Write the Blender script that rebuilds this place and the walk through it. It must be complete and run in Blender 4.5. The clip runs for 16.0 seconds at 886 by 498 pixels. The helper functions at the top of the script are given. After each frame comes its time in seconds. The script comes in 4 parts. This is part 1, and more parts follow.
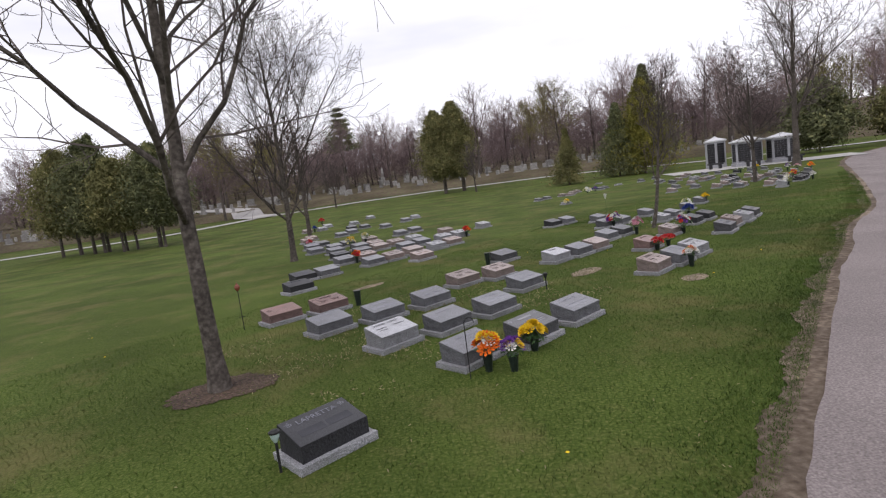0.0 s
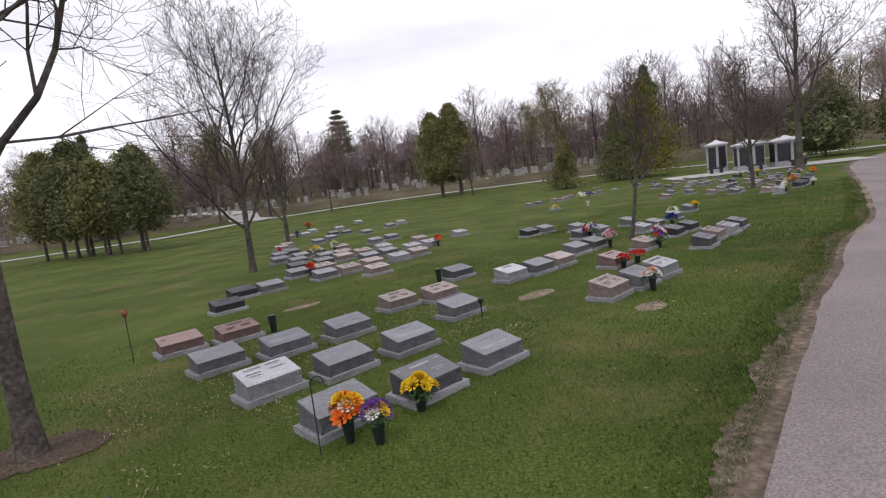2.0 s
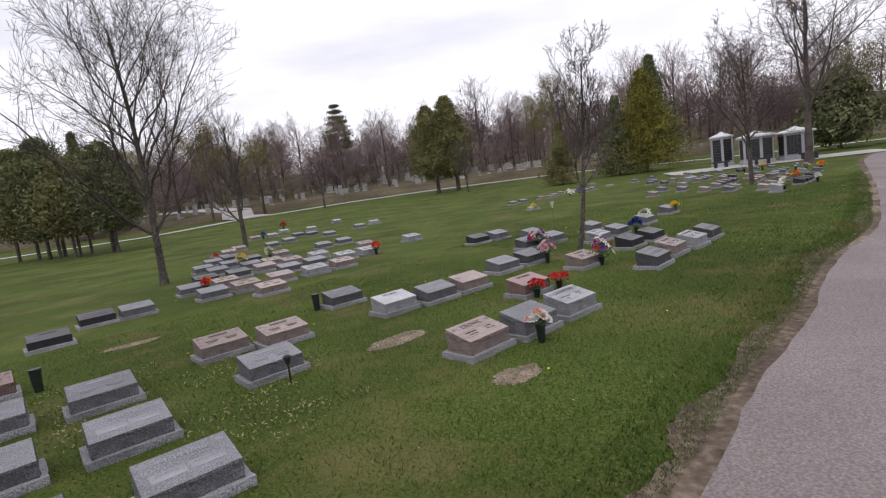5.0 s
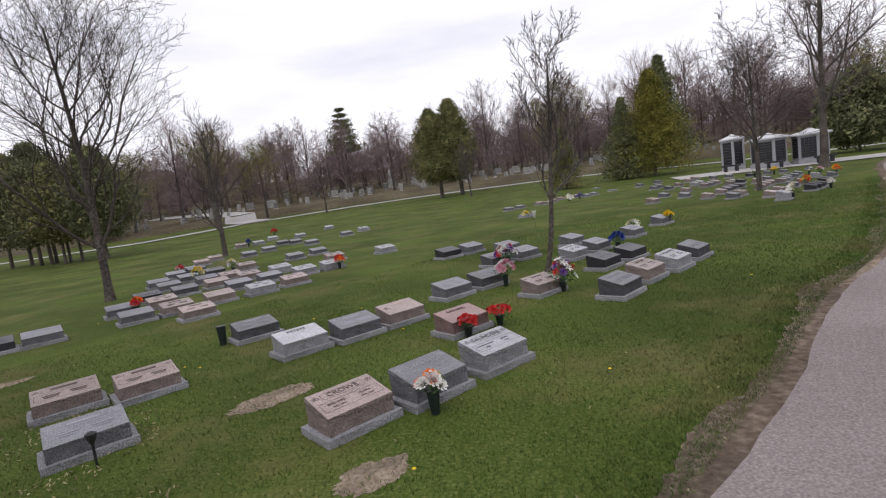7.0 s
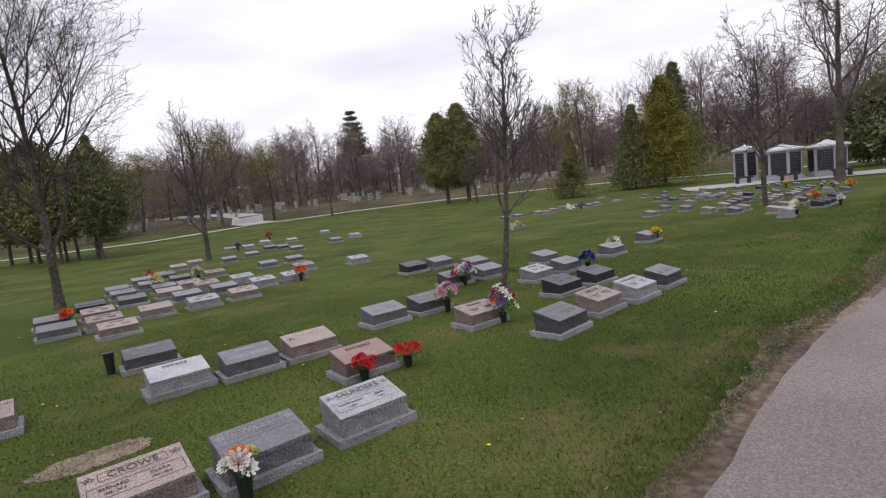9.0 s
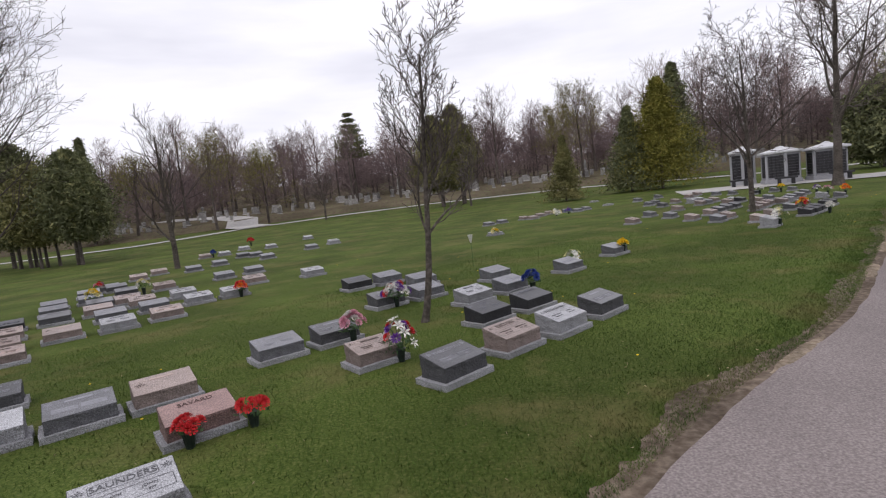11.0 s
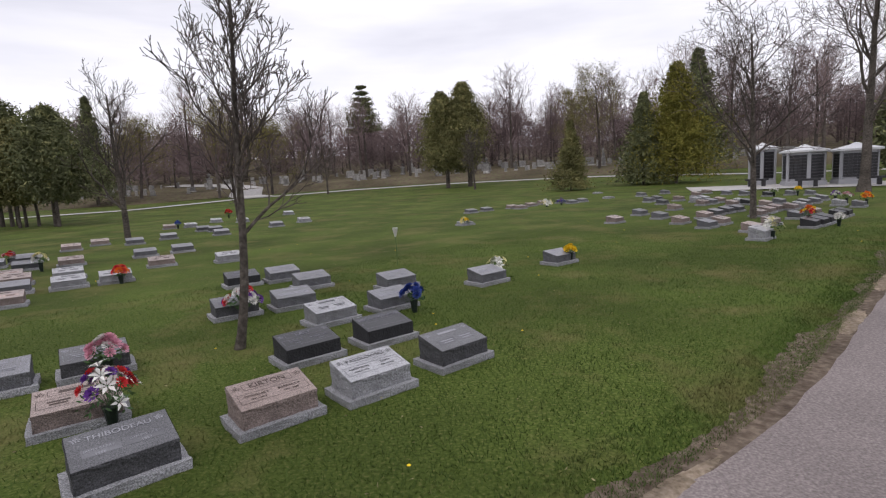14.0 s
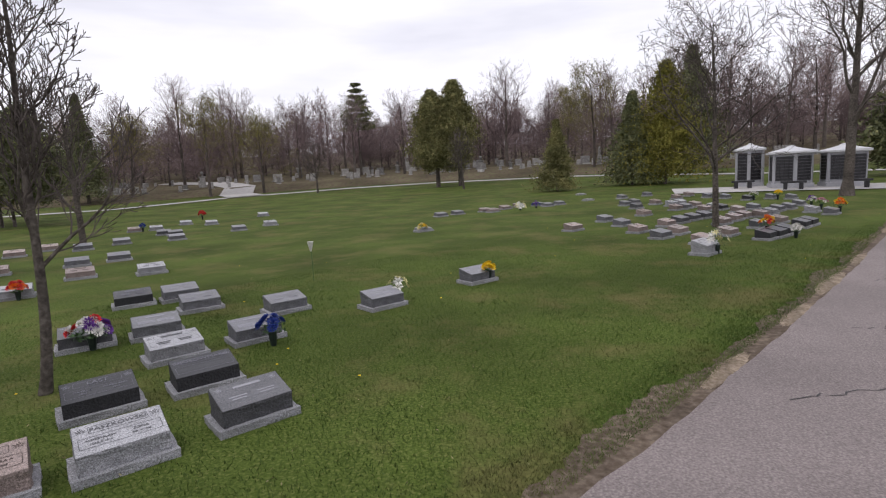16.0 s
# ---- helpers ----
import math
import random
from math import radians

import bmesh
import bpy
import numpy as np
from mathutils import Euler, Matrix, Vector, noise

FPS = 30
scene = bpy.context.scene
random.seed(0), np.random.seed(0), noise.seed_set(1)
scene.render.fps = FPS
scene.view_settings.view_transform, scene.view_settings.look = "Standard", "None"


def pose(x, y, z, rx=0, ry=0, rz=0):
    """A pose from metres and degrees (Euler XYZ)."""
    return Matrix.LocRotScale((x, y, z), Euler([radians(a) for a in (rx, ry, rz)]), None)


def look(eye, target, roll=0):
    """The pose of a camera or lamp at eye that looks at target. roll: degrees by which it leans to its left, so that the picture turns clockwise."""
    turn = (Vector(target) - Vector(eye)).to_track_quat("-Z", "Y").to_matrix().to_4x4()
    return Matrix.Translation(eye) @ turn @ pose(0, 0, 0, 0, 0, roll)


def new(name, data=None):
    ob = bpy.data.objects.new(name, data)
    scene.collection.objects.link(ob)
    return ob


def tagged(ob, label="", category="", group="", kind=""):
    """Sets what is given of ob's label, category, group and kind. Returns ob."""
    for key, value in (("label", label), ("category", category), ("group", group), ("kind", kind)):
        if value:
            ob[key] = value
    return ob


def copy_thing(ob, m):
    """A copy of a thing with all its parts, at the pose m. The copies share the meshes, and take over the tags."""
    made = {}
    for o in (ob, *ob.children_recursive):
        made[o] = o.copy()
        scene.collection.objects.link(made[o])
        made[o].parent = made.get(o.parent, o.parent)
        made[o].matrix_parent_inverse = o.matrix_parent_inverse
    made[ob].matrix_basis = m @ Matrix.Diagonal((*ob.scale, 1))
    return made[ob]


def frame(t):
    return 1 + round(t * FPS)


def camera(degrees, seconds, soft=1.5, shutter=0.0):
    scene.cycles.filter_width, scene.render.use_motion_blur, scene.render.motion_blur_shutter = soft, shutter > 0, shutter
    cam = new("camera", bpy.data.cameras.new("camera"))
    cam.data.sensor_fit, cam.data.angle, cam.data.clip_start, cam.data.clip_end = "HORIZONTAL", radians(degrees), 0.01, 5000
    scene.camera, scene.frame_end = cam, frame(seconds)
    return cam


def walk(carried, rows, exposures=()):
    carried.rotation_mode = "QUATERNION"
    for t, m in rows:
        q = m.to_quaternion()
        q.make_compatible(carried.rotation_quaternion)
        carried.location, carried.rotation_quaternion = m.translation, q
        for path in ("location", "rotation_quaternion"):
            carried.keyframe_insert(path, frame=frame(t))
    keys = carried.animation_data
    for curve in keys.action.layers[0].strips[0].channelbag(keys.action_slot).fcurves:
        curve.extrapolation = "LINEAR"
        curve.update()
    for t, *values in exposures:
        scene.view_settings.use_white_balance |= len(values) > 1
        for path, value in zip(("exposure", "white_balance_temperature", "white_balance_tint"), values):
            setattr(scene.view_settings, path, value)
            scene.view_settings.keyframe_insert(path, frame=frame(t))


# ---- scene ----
cam = camera(81.1, 16.0, 1.2)
PATH = [
    (0, (0.159, -1.076, 1.889), (0.068, 0.908, 1.651), -7.5),
    (0.5, (0.407, -0.830, 1.896), (0.314, 1.155, 1.666), -7.4),
    (1, (0.706, -0.523, 1.886), (0.608, 1.462, 1.663), -7.5),
    (1.5, (1.018, -0.190, 1.876), (0.913, 1.794, 1.650), -7.3),
    (2, (1.362, 0.142, 1.861), (1.248, 2.126, 1.635), -7.3),
    (2.5, (1.723, 0.504, 1.843), (1.602, 2.487, 1.616), -7.2),
    (3, (2.088, 0.907, 1.823), (1.958, 2.890, 1.595), -7.1),
    (3.5, (2.447, 1.327, 1.787), (2.309, 3.309, 1.555), -7.1),
    (4, (2.817, 1.737, 1.768), (2.668, 3.717, 1.530), -7.2),
    (4.5, (3.166, 2.107, 1.749), (3.006, 4.086, 1.509), -7.4),
    (7, (4.582, 3.914, 1.720), (4.366, 5.890, 1.499), -7.6),
    (7.5, (4.867, 4.174, 1.716), (4.627, 6.148, 1.505), -7.5),
    (8, (5.133, 4.468, 1.706), (4.879, 6.441, 1.500), -7.3),
    (8.5, (5.402, 4.741, 1.701), (5.137, 6.714, 1.501), -6.8),
    (9, (5.687, 4.980, 1.712), (5.416, 6.951, 1.515), -6.4),
    (9.5, (5.990, 5.191, 1.736), (5.718, 7.163, 1.543), -6.2),
    (10, (6.293, 5.419, 1.769), (6.013, 7.391, 1.579), -6.3),
    (12.5, (7.833, 7.358, 1.762), (7.502, 9.319, 1.555), -5.6),
    (13, (8.136, 7.747, 1.747), (7.786, 9.703, 1.519), -4.7),
    (13.5, (8.436, 8.119, 1.727), (8.071, 10.070, 1.482), -3.8),
    (14, (8.778, 8.417, 1.741), (8.404, 10.364, 1.481), -3.1),
    (14.5, (9.170, 8.672, 1.790), (8.797, 10.618, 1.521), -2.7),
    (15, (9.574, 8.915, 1.839), (9.198, 10.860, 1.565), -2.7),
    (15.5, (9.984, 9.193, 1.881), (9.602, 11.137, 1.608), -3.0),
    (16, (10.409, 9.428, 1.944), (10.014, 11.369, 1.672), -3.0),
]
EXPOSURES = [(0, 0.12), (3, 0.09), (7.5, 0.06), (10, 0.03), (13, -0.02), (14, 0.02), (15.5, 0.05), (16, 0.05)]
walk(cam, [(t, look(eye, target, roll)) for t, eye, target, roll in PATH], EXPOSURES)

# ---- world, sun and exposure ----
world = bpy.data.worlds.new("overcast_sky")
scene.world = world
world.use_nodes = True
wn, wl = world.node_tree.nodes, world.node_tree.links
wn.clear()
w_out, w_bg = wn.new("ShaderNodeOutputWorld"), wn.new("ShaderNodeBackground")
w_sky = wn.new("ShaderNodeTexSky")
w_sky.sky_type, w_sky.sun_disc = "NISHITA", False
w_sky.sun_elevation, w_sky.sun_rotation = radians(48), radians(200)
w_scale = wn.new("ShaderNodeVectorMath")
w_scale.operation = "SCALE"
w_scale.inputs["Scale"].default_value = 0.10
w_co, w_map = wn.new("ShaderNodeTexCoord"), wn.new("ShaderNodeMapping")
w_map.inputs["Scale"].default_value = (1.0, 1.0, 5.0)
w_noise, w_ramp = wn.new("ShaderNodeTexNoise"), wn.new("ShaderNodeValToRGB")
w_noise.inputs["Scale"].default_value, w_noise.inputs["Detail"].default_value = 1.7, 5.0
w_ramp.color_ramp.elements[0].position, w_ramp.color_ramp.elements[0].color = 0.36, (0.74, 0.73, 0.82, 1)
w_ramp.color_ramp.elements[1].position, w_ramp.color_ramp.elements[1].color = 0.56, (0.94, 0.92, 0.99, 1)
w_mix = wn.new("ShaderNodeMixRGB")
w_mix.inputs[0].default_value = 0.93
wl.new(w_co.outputs["Generated"], w_map.inputs["Vector"])
wl.new(w_map.outputs["Vector"], w_noise.inputs["Vector"])
wl.new(w_noise.outputs["Fac"], w_ramp.inputs["Fac"])
wl.new(w_sky.outputs["Color"], w_scale.inputs[0])
wl.new(w_scale.outputs["Vector"], w_mix.inputs[1])
wl.new(w_ramp.outputs["Color"], w_mix.inputs[2])
wl.new(w_mix.outputs["Color"], w_bg.inputs["Color"])
w_bg.inputs["Strength"].default_value = 1.14
wl.new(w_bg.outputs["Background"], w_out.inputs["Surface"])
sun = new("sun", bpy.data.lights.new("sun", "SUN"))
sun.data.energy, sun.data.angle, sun.data.color = 0.7, radians(25), (1.0, 0.96, 0.9)
sun.matrix_world = look((0, 0, 40), (12, 22, 0))


# ---- materials ----
def material(name, stops, scale=20.0, rough=0.8, bump=0.2, bump_scale=60.0, spread=2.0, spread_amt=0.35, metal=0.0, detail=6.0, per_object=0.0, spec=0.3, patch=None):
    """Two scales of variation: grain through a colour ramp, and broad darker and lighter patches over it."""
    m = bpy.data.materials.new(name)
    m.use_nodes = True
    n, l = m.node_tree.nodes, m.node_tree.links
    b = n["Principled BSDF"]
    b.inputs["Roughness"].default_value, b.inputs["Metallic"].default_value = rough, metal
    b.inputs["Specular IOR Level"].default_value = spec
    co = n.new("ShaderNodeTexCoord")
    grain, ramp = n.new("ShaderNodeTexNoise"), n.new("ShaderNodeValToRGB")
    grain.inputs["Scale"].default_value, grain.inputs["Detail"].default_value = scale, detail
    while len(ramp.color_ramp.elements) < len(stops):
        ramp.color_ramp.elements.new(0.5)
    for e, (p, c) in zip(ramp.color_ramp.elements, stops):
        e.position, e.color = p, (*c, 1)
    l.new(co.outputs["Object"], grain.inputs["Vector"])
    l.new(grain.outputs["Fac"], ramp.inputs["Fac"])
    broad = n.new("ShaderNodeTexNoise")
    broad.inputs["Scale"].default_value, broad.inputs["Detail"].default_value = spread, 3.0
    l.new(co.outputs["Object"], broad.inputs["Vector"])
    hsv = n.new("ShaderNodeHueSaturation")
    mul = n.new("ShaderNodeMapRange")
    mul.inputs["From Min"].default_value, mul.inputs["From Max"].default_value = 0.3, 0.7
    mul.inputs["To Min"].default_value, mul.inputs["To Max"].default_value = 1 - spread_amt, 1 + spread_amt
    l.new(broad.outputs["Fac"], mul.inputs["Value"])
    value = mul.outputs["Result"]
    if per_object:
        info, rng, times = n.new("ShaderNodeObjectInfo"), n.new("ShaderNodeMapRange"), n.new("ShaderNodeMath")
        rng.inputs["To Min"].default_value, rng.inputs["To Max"].default_value = 1 - per_object, 1 + per_object
        times.operation = "MULTIPLY"
        l.new(info.outputs["Random"], rng.inputs["Value"])
        l.new(rng.outputs["Result"], times.inputs[0])
        l.new(value, times.inputs[1])
        value = times.outputs["Value"]
    l.new(value, hsv.inputs["Value"])
    l.new(ramp.outputs["Color"], hsv.inputs["Color"])
    tone = hsv.outputs["Color"]
    if patch:
        thin, cut, over = n.new("ShaderNodeTexNoise"), n.new("ShaderNodeMapRange"), n.new("ShaderNodeMixRGB")
        thin.inputs["Scale"].default_value, thin.inputs["Detail"].default_value, thin.inputs["Roughness"].default_value = patch[1], 9.0, 0.68
        cut.inputs["From Min"].default_value, cut.inputs["From Max"].default_value, cut.inputs["To Max"].default_value = 0.50, 0.72, patch[2]
        over.inputs[2].default_value = (*patch[0], 1)
        l.new(co.outputs["Object"], thin.inputs["Vector"])
        l.new(thin.outputs["Fac"], cut.inputs["Value"])
        l.new(cut.outputs["Result"], over.inputs[0])
        l.new(tone, over.inputs[1])
        tone = over.outputs[0]
    l.new(tone, b.inputs["Base Color"])
    if bump:
        bn, bp = n.new("ShaderNodeTexNoise"), n.new("ShaderNodeBump")
        bn.inputs["Scale"].default_value, bn.inputs["Detail"].default_value = bump_scale, 5.0
        bp.inputs["Strength"].default_value, bp.inputs["Distance"].default_value = bump, 0.02
        l.new(co.outputs["Object"], bn.inputs["Vector"])
        l.new(bn.outputs["Fac"], bp.inputs["Height"])
        l.new(bp.outputs["Normal"], b.inputs["Normal"])
    return m


def mix_of(c, k):
    return tuple(min(1, v * k) for v in c)


def granite(name, c, rough, bump):
    return material(name, [(0.36, mix_of(c, 0.5)), (0.47, mix_of(c, 0.9)), (0.55, mix_of(c, 1.05)), (0.66, mix_of(c, 1.5))], scale=105, rough=rough, bump=bump, bump_scale=45, spread=5, spread_amt=0.14, per_object=0.14, spec=0.4)


GRANITES = {"w": ("pale grey", (0.36, 0.36, 0.38)), "g": ("mid-grey", (0.17, 0.17, 0.185)), "d": ("dark grey", (0.10, 0.10, 0.108)),
            "k": ("near-black", (0.035, 0.035, 0.040)), "p": ("pinkish-brown", (0.300, 0.236, 0.215)), "r": ("reddish", (0.235, 0.150, 0.138))}
# sky sheen on tops and shade on sides are put into the granite tone
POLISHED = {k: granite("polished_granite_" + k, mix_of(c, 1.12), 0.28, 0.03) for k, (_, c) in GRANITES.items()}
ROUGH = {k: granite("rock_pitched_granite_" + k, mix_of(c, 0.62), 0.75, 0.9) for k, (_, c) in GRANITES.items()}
M_BASE = granite("rough_grey_base_granite", (0.27, 0.27, 0.285), 0.85, 0.9)
M_FROST = {k: material("frosted_carving_" + k, [(0.4, mix_of(c, 1.55 if k not in "w" else 0.75)), (0.6, mix_of(c, 1.8 if k not in "w" else 0.9))], scale=120, rough=0.9, bump=0.1, per_object=0.1) for k, (_, c) in GRANITES.items()}
M_CUT = {k: material("cut_lettering_" + k, [(0.4, mix_of(c, 0.3 if k in "wpr" else 5.5 if k == "k" else 3.0 if k == "d" else 1.75)), (0.6, mix_of(c, 0.4 if k in "wpr" else 7.0 if k == "k" else 3.5 if k == "d" else 2.1))], scale=90, rough=0.9, bump=0) for k, (_, c) in GRANITES.items()}
M_LAWN = material("mown_lawn", [(0.28, (0.031, 0.047, 0.009)), (0.42, (0.053, 0.077, 0.014)), (0.56, (0.073, 0.101, 0.021)), (0.72, (0.132, 0.136, 0.046))], scale=38, rough=0.95, bump=0.35, bump_scale=90, spread=0.35, spread_amt=0.30, detail=12, spec=0.1, patch=((0.165, 0.135, 0.060), 0.55, 0.75))
M_BLADE = material("grass_blade", [(0.3, (0.036, 0.062, 0.012)), (0.5, (0.062, 0.100, 0.020)), (0.66, (0.090, 0.130, 0.029)), (0.8, (0.185, 0.172, 0.072))], scale=3.0, rough=0.75, bump=0, spread=0.3, spread_amt=0.25, spec=0.15, patch=((0.165, 0.135, 0.060), 0.55, 0.75))
M_ASPHALT = material("worn_grey_asphalt", [(0.3, (0.152, 0.129, 0.125)), (0.5, (0.226, 0.192, 0.188)), (0.7, (0.315, 0.273, 0.259))], scale=60, rough=0.9, bump=0.5, bump_scale=120, spread=0.6, spread_amt=0.14, detail=10)
M_CRACK = material("tarred_crack", [(0.4, (0.05, 0.048, 0.05)), (0.6, (0.08, 0.075, 0.075))], scale=40, rough=0.9)
M_SOIL = material("bare_soil", [(0.3, (0.079, 0.058, 0.043)), (0.5, (0.130, 0.101, 0.077)), (0.7, (0.209, 0.166, 0.130))], scale=14, rough=0.95, bump=0.9, bump_scale=50, spread=1.3, spread_amt=0.3, detail=10, spec=0.1)
M_SAND = material("sandy_soil_patch", [(0.3, (0.142, 0.110, 0.077)), (0.5, (0.237, 0.189, 0.140)), (0.7, (0.314, 0.255, 0.198))], scale=26, rough=0.95, bump=0.8, bump_scale=60, spread=4, detail=10, spec=0.1)
M_MULCH = material("bark_mulch", [(0.3, (0.035, 0.024, 0.018)), (0.5, (0.075, 0.05, 0.037)), (0.7, (0.13, 0.09, 0.065))], scale=35, rough=0.95, bump=1.0, bump_scale=40)
M_BARK = material("grey_brown_bark", [(0.3, (0.050, 0.042, 0.037)), (0.5, (0.090, 0.077, 0.068)), (0.7, (0.15, 0.132, 0.115))], scale=18, rough=0.95, bump=0.9, bump_scale=28, spread=1.5, spec=0.1)
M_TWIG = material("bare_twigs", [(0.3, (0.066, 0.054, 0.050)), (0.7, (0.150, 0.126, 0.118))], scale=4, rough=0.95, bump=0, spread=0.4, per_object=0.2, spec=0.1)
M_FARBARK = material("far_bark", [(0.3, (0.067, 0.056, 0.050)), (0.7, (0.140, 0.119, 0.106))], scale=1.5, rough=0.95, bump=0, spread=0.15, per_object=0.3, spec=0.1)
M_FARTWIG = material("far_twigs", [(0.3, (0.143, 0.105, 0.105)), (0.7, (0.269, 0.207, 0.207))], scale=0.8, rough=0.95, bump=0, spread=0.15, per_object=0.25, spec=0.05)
M_BUD = material("spring_buds", [(0.3, (0.13, 0.12, 0.04)), (0.7, (0.24, 0.215, 0.07))], scale=2, rough=0.9, bump=0, spec=0.1)
M_YEW = material("dark_evergreen", [(0.3, (0.072, 0.080, 0.048)), (0.55, (0.150, 0.160, 0.080)), (0.75, (0.280, 0.262, 0.120))], scale=1.6, rough=0.9, bump=0, spread=0.5, spec=0.1)
M_CEDAR = material("cedar_green", [(0.3, (0.098, 0.096, 0.044)), (0.55, (0.190, 0.182, 0.078)), (0.75, (0.330, 0.290, 0.130))], scale=1.3, rough=0.9, bump=0, spread=0.5, spec=0.1)
M_GOLD = material("golden_green_needles", [(0.3, (0.092, 0.090, 0.022)), (0.55, (0.190, 0.176, 0.040)), (0.75, (0.300, 0.258, 0.070))], scale=1.3, rough=0.9, bump=0, spread=0.5, spec=0.1)
M_LEAFLITTER = material("brown_leaf_litter", [(0.3, (0.060, 0.046, 0.032)), (0.5, (0.114, 0.090, 0.064)), (0.7, (0.102, 0.114, 0.048))], scale=2.5, rough=0.95, bump=0.7, bump_scale=8, spread=0.15, spec=0.05, detail=9)
M_PATH = material("pale_concrete", [(0.3, (0.36, 0.345, 0.33)), (0.7, (0.50, 0.48, 0.47))], scale=3, rough=0.9, bump=0.3, spread=0.3, spread_amt=0.12)
M_OLDSTONE = material("weathered_old_headstone", [(0.3, (0.16, 0.15, 0.145)), (0.5, (0.26, 0.25, 0.24)), (0.7, (0.38, 0.37, 0.36))], scale=5, rough=0.9, bump=0.4, spread=0.7, per_object=0.4)
M_WHITEGRANITE = material("white_granite", [(0.3, (0.27, 0.27, 0.29)), (0.7, (0.40, 0.40, 0.42))], scale=60, rough=0.6, bump=0.05, spread=0.8, spread_amt=0.08)
M_ROOF = material("pale_roof_stone", [(0.3, (0.50, 0.50, 0.52)), (0.7, (0.66, 0.66, 0.68))], scale=20, rough=0.6, bump=0.05, spread=0.8, spread_amt=0.08)
M_NICHE = material("black_niche_granite", [(0.3, (0.022, 0.022, 0.025)), (0.7, (0.045, 0.043, 0.046))], scale=80, rough=0.55, bump=0.02, per_object=0.3, spec=0.25)
M_IRON = material("black_painted_iron", [(0.3, (0.012, 0.012, 0.013)), (0.7, (0.03, 0.03, 0.03))], scale=40, rough=0.5, bump=0.1)
M_VASE = material("dark_green_plastic", [(0.3, (0.010, 0.016, 0.014)), (0.7, (0.022, 0.032, 0.027))], scale=20, rough=0.4, bump=0.05)
M_STEM = material("stem_green", [(0.3, (0.04, 0.085, 0.03)), (0.7, (0.09, 0.16, 0.06))], scale=20, rough=0.6, bump=0)
M_GLASSCAP = material("frosted_solar_cap", [(0.3, (0.30, 0.42, 0.40)), (0.7, (0.45, 0.55, 0.52))], scale=20, rough=0.25, bump=0)
M_AMBER = material("amber_lantern_glass", [(0.3, (0.20, 0.055, 0.035)), (0.7, (0.34, 0.12, 0.075))], scale=20, rough=0.25, bump=0)
PETALS = {k: material("petals_" + k, [(0.3, mix_of(c, 0.65)), (0.7, c)], scale=30, rough=0.7, bump=0) for k, c in {
    "white": (0.80, 0.78, 0.74), "red": (0.62, 0.03, 0.035), "orange": (0.90, 0.20, 0.02), "yellow": (0.88, 0.60, 0.02), "pink": (0.70, 0.33, 0.42),
    "purple": (0.17, 0.05, 0.33), "blue": (0.03, 0.06, 0.30), "cream": (0.80, 0.72, 0.35)}.items()}


# ---- mesh helpers ----
def link_mesh(name, verts, faces, mat, parent=None, smooth=False):
    me = bpy.data.meshes.new(name)
    me.from_pydata([tuple(v) for v in verts], [], [tuple(f) for f in faces])
    me.materials.append(mat)
    if smooth:
        me.polygons.foreach_set("use_smooth", [True] * len(me.polygons))
    me.update()
    ob = new(name, me)
    ob.parent = parent
    return ob


def part(name, bm, mat, parent, label=""):
    me = bpy.data.meshes.new(name)
    bm.to_mesh(me)
    bm.free()
    me.materials.append(mat)
    ob = new(name, me)
    ob.parent = parent
    return tagged(ob, label) if label else ob


def box_bm(sx, sy, sz, z0=0.0, bevel=0.0, cuts=0, at=(0, 0)):
    bm = bmesh.new()
    bmesh.ops.create_cube(bm, size=1)
    for v in bm.verts:
        v.co = Vector((v.co.x * sx + at[0], v.co.y * sy + at[1], (v.co.z + 0.5) * sz + z0))
    if cuts:
        bmesh.ops.subdivide_edges(bm, edges=bm.edges[:], cuts=cuts, use_grid_fill=True)
    if bevel:
        bmesh.ops.bevel(bm, geom=bm.edges[:], offset=bevel, segments=2, affect="EDGES", profile=0.5)
    return bm


def lathe_bm(profile, sides=12):
    """A turned shape from (radius, height) pairs."""
    bm = bmesh.new()
    rings = [[bm.verts.new((r * math.cos(2 * math.pi * i / sides), r * math.sin(2 * math.pi * i / sides), z)) for i in range(sides)] for r, z in profile]
    for a, b in zip(rings, rings[1:]):
        for i in range(sides):
            bm.faces.new((a[i], a[(i + 1) % sides], b[(i + 1) % sides], b[i]))
    bm.faces.new(rings[0][::-1])
    bm.faces.new(rings[-1])
    return bm


def tube_bm(points, radius, sides=6):
    bm = bmesh.new()
    rings = []
    for i, p in enumerate(points):
        p = Vector(p)
        d = (Vector(points[min(i + 1, len(points) - 1)]) - Vector(points[max(i - 1, 0)])).normalized()
        a = d.orthogonal().normalized()
        b = d.cross(a)
        rings.append([bm.verts.new(p + radius * (math.cos(2 * math.pi * k / sides) * a + math.sin(2 * math.pi * k / sides) * b)) for k in range(sides)])
    for a, b in zip(rings, rings[1:]):
        off = min(range(sides), key=lambda o: (a[0].co - b[o].co).length)
        for k in range(sides):
            bm.faces.new((a[k], a[(k + 1) % sides], b[(k + 1 + off) % sides], b[(k + off) % sides]))
    bm.faces.new(rings[0][::-1])
    bm.faces.new(rings[-1])
    return bm


def ground_z(x, y):
    """The lawn is level near the road and rises slowly towards the old part of the cemetery."""
    d = max(0.0, y - 20.0)
    return 0.0004 * d * d if d < 80 else 2.56 + 0.01 * (d - 80)


def on_ground(x, y, rz=0.0, dz=0.0):
    return pose(x, y, ground_z(x, y) + dz, 0, 0, rz)


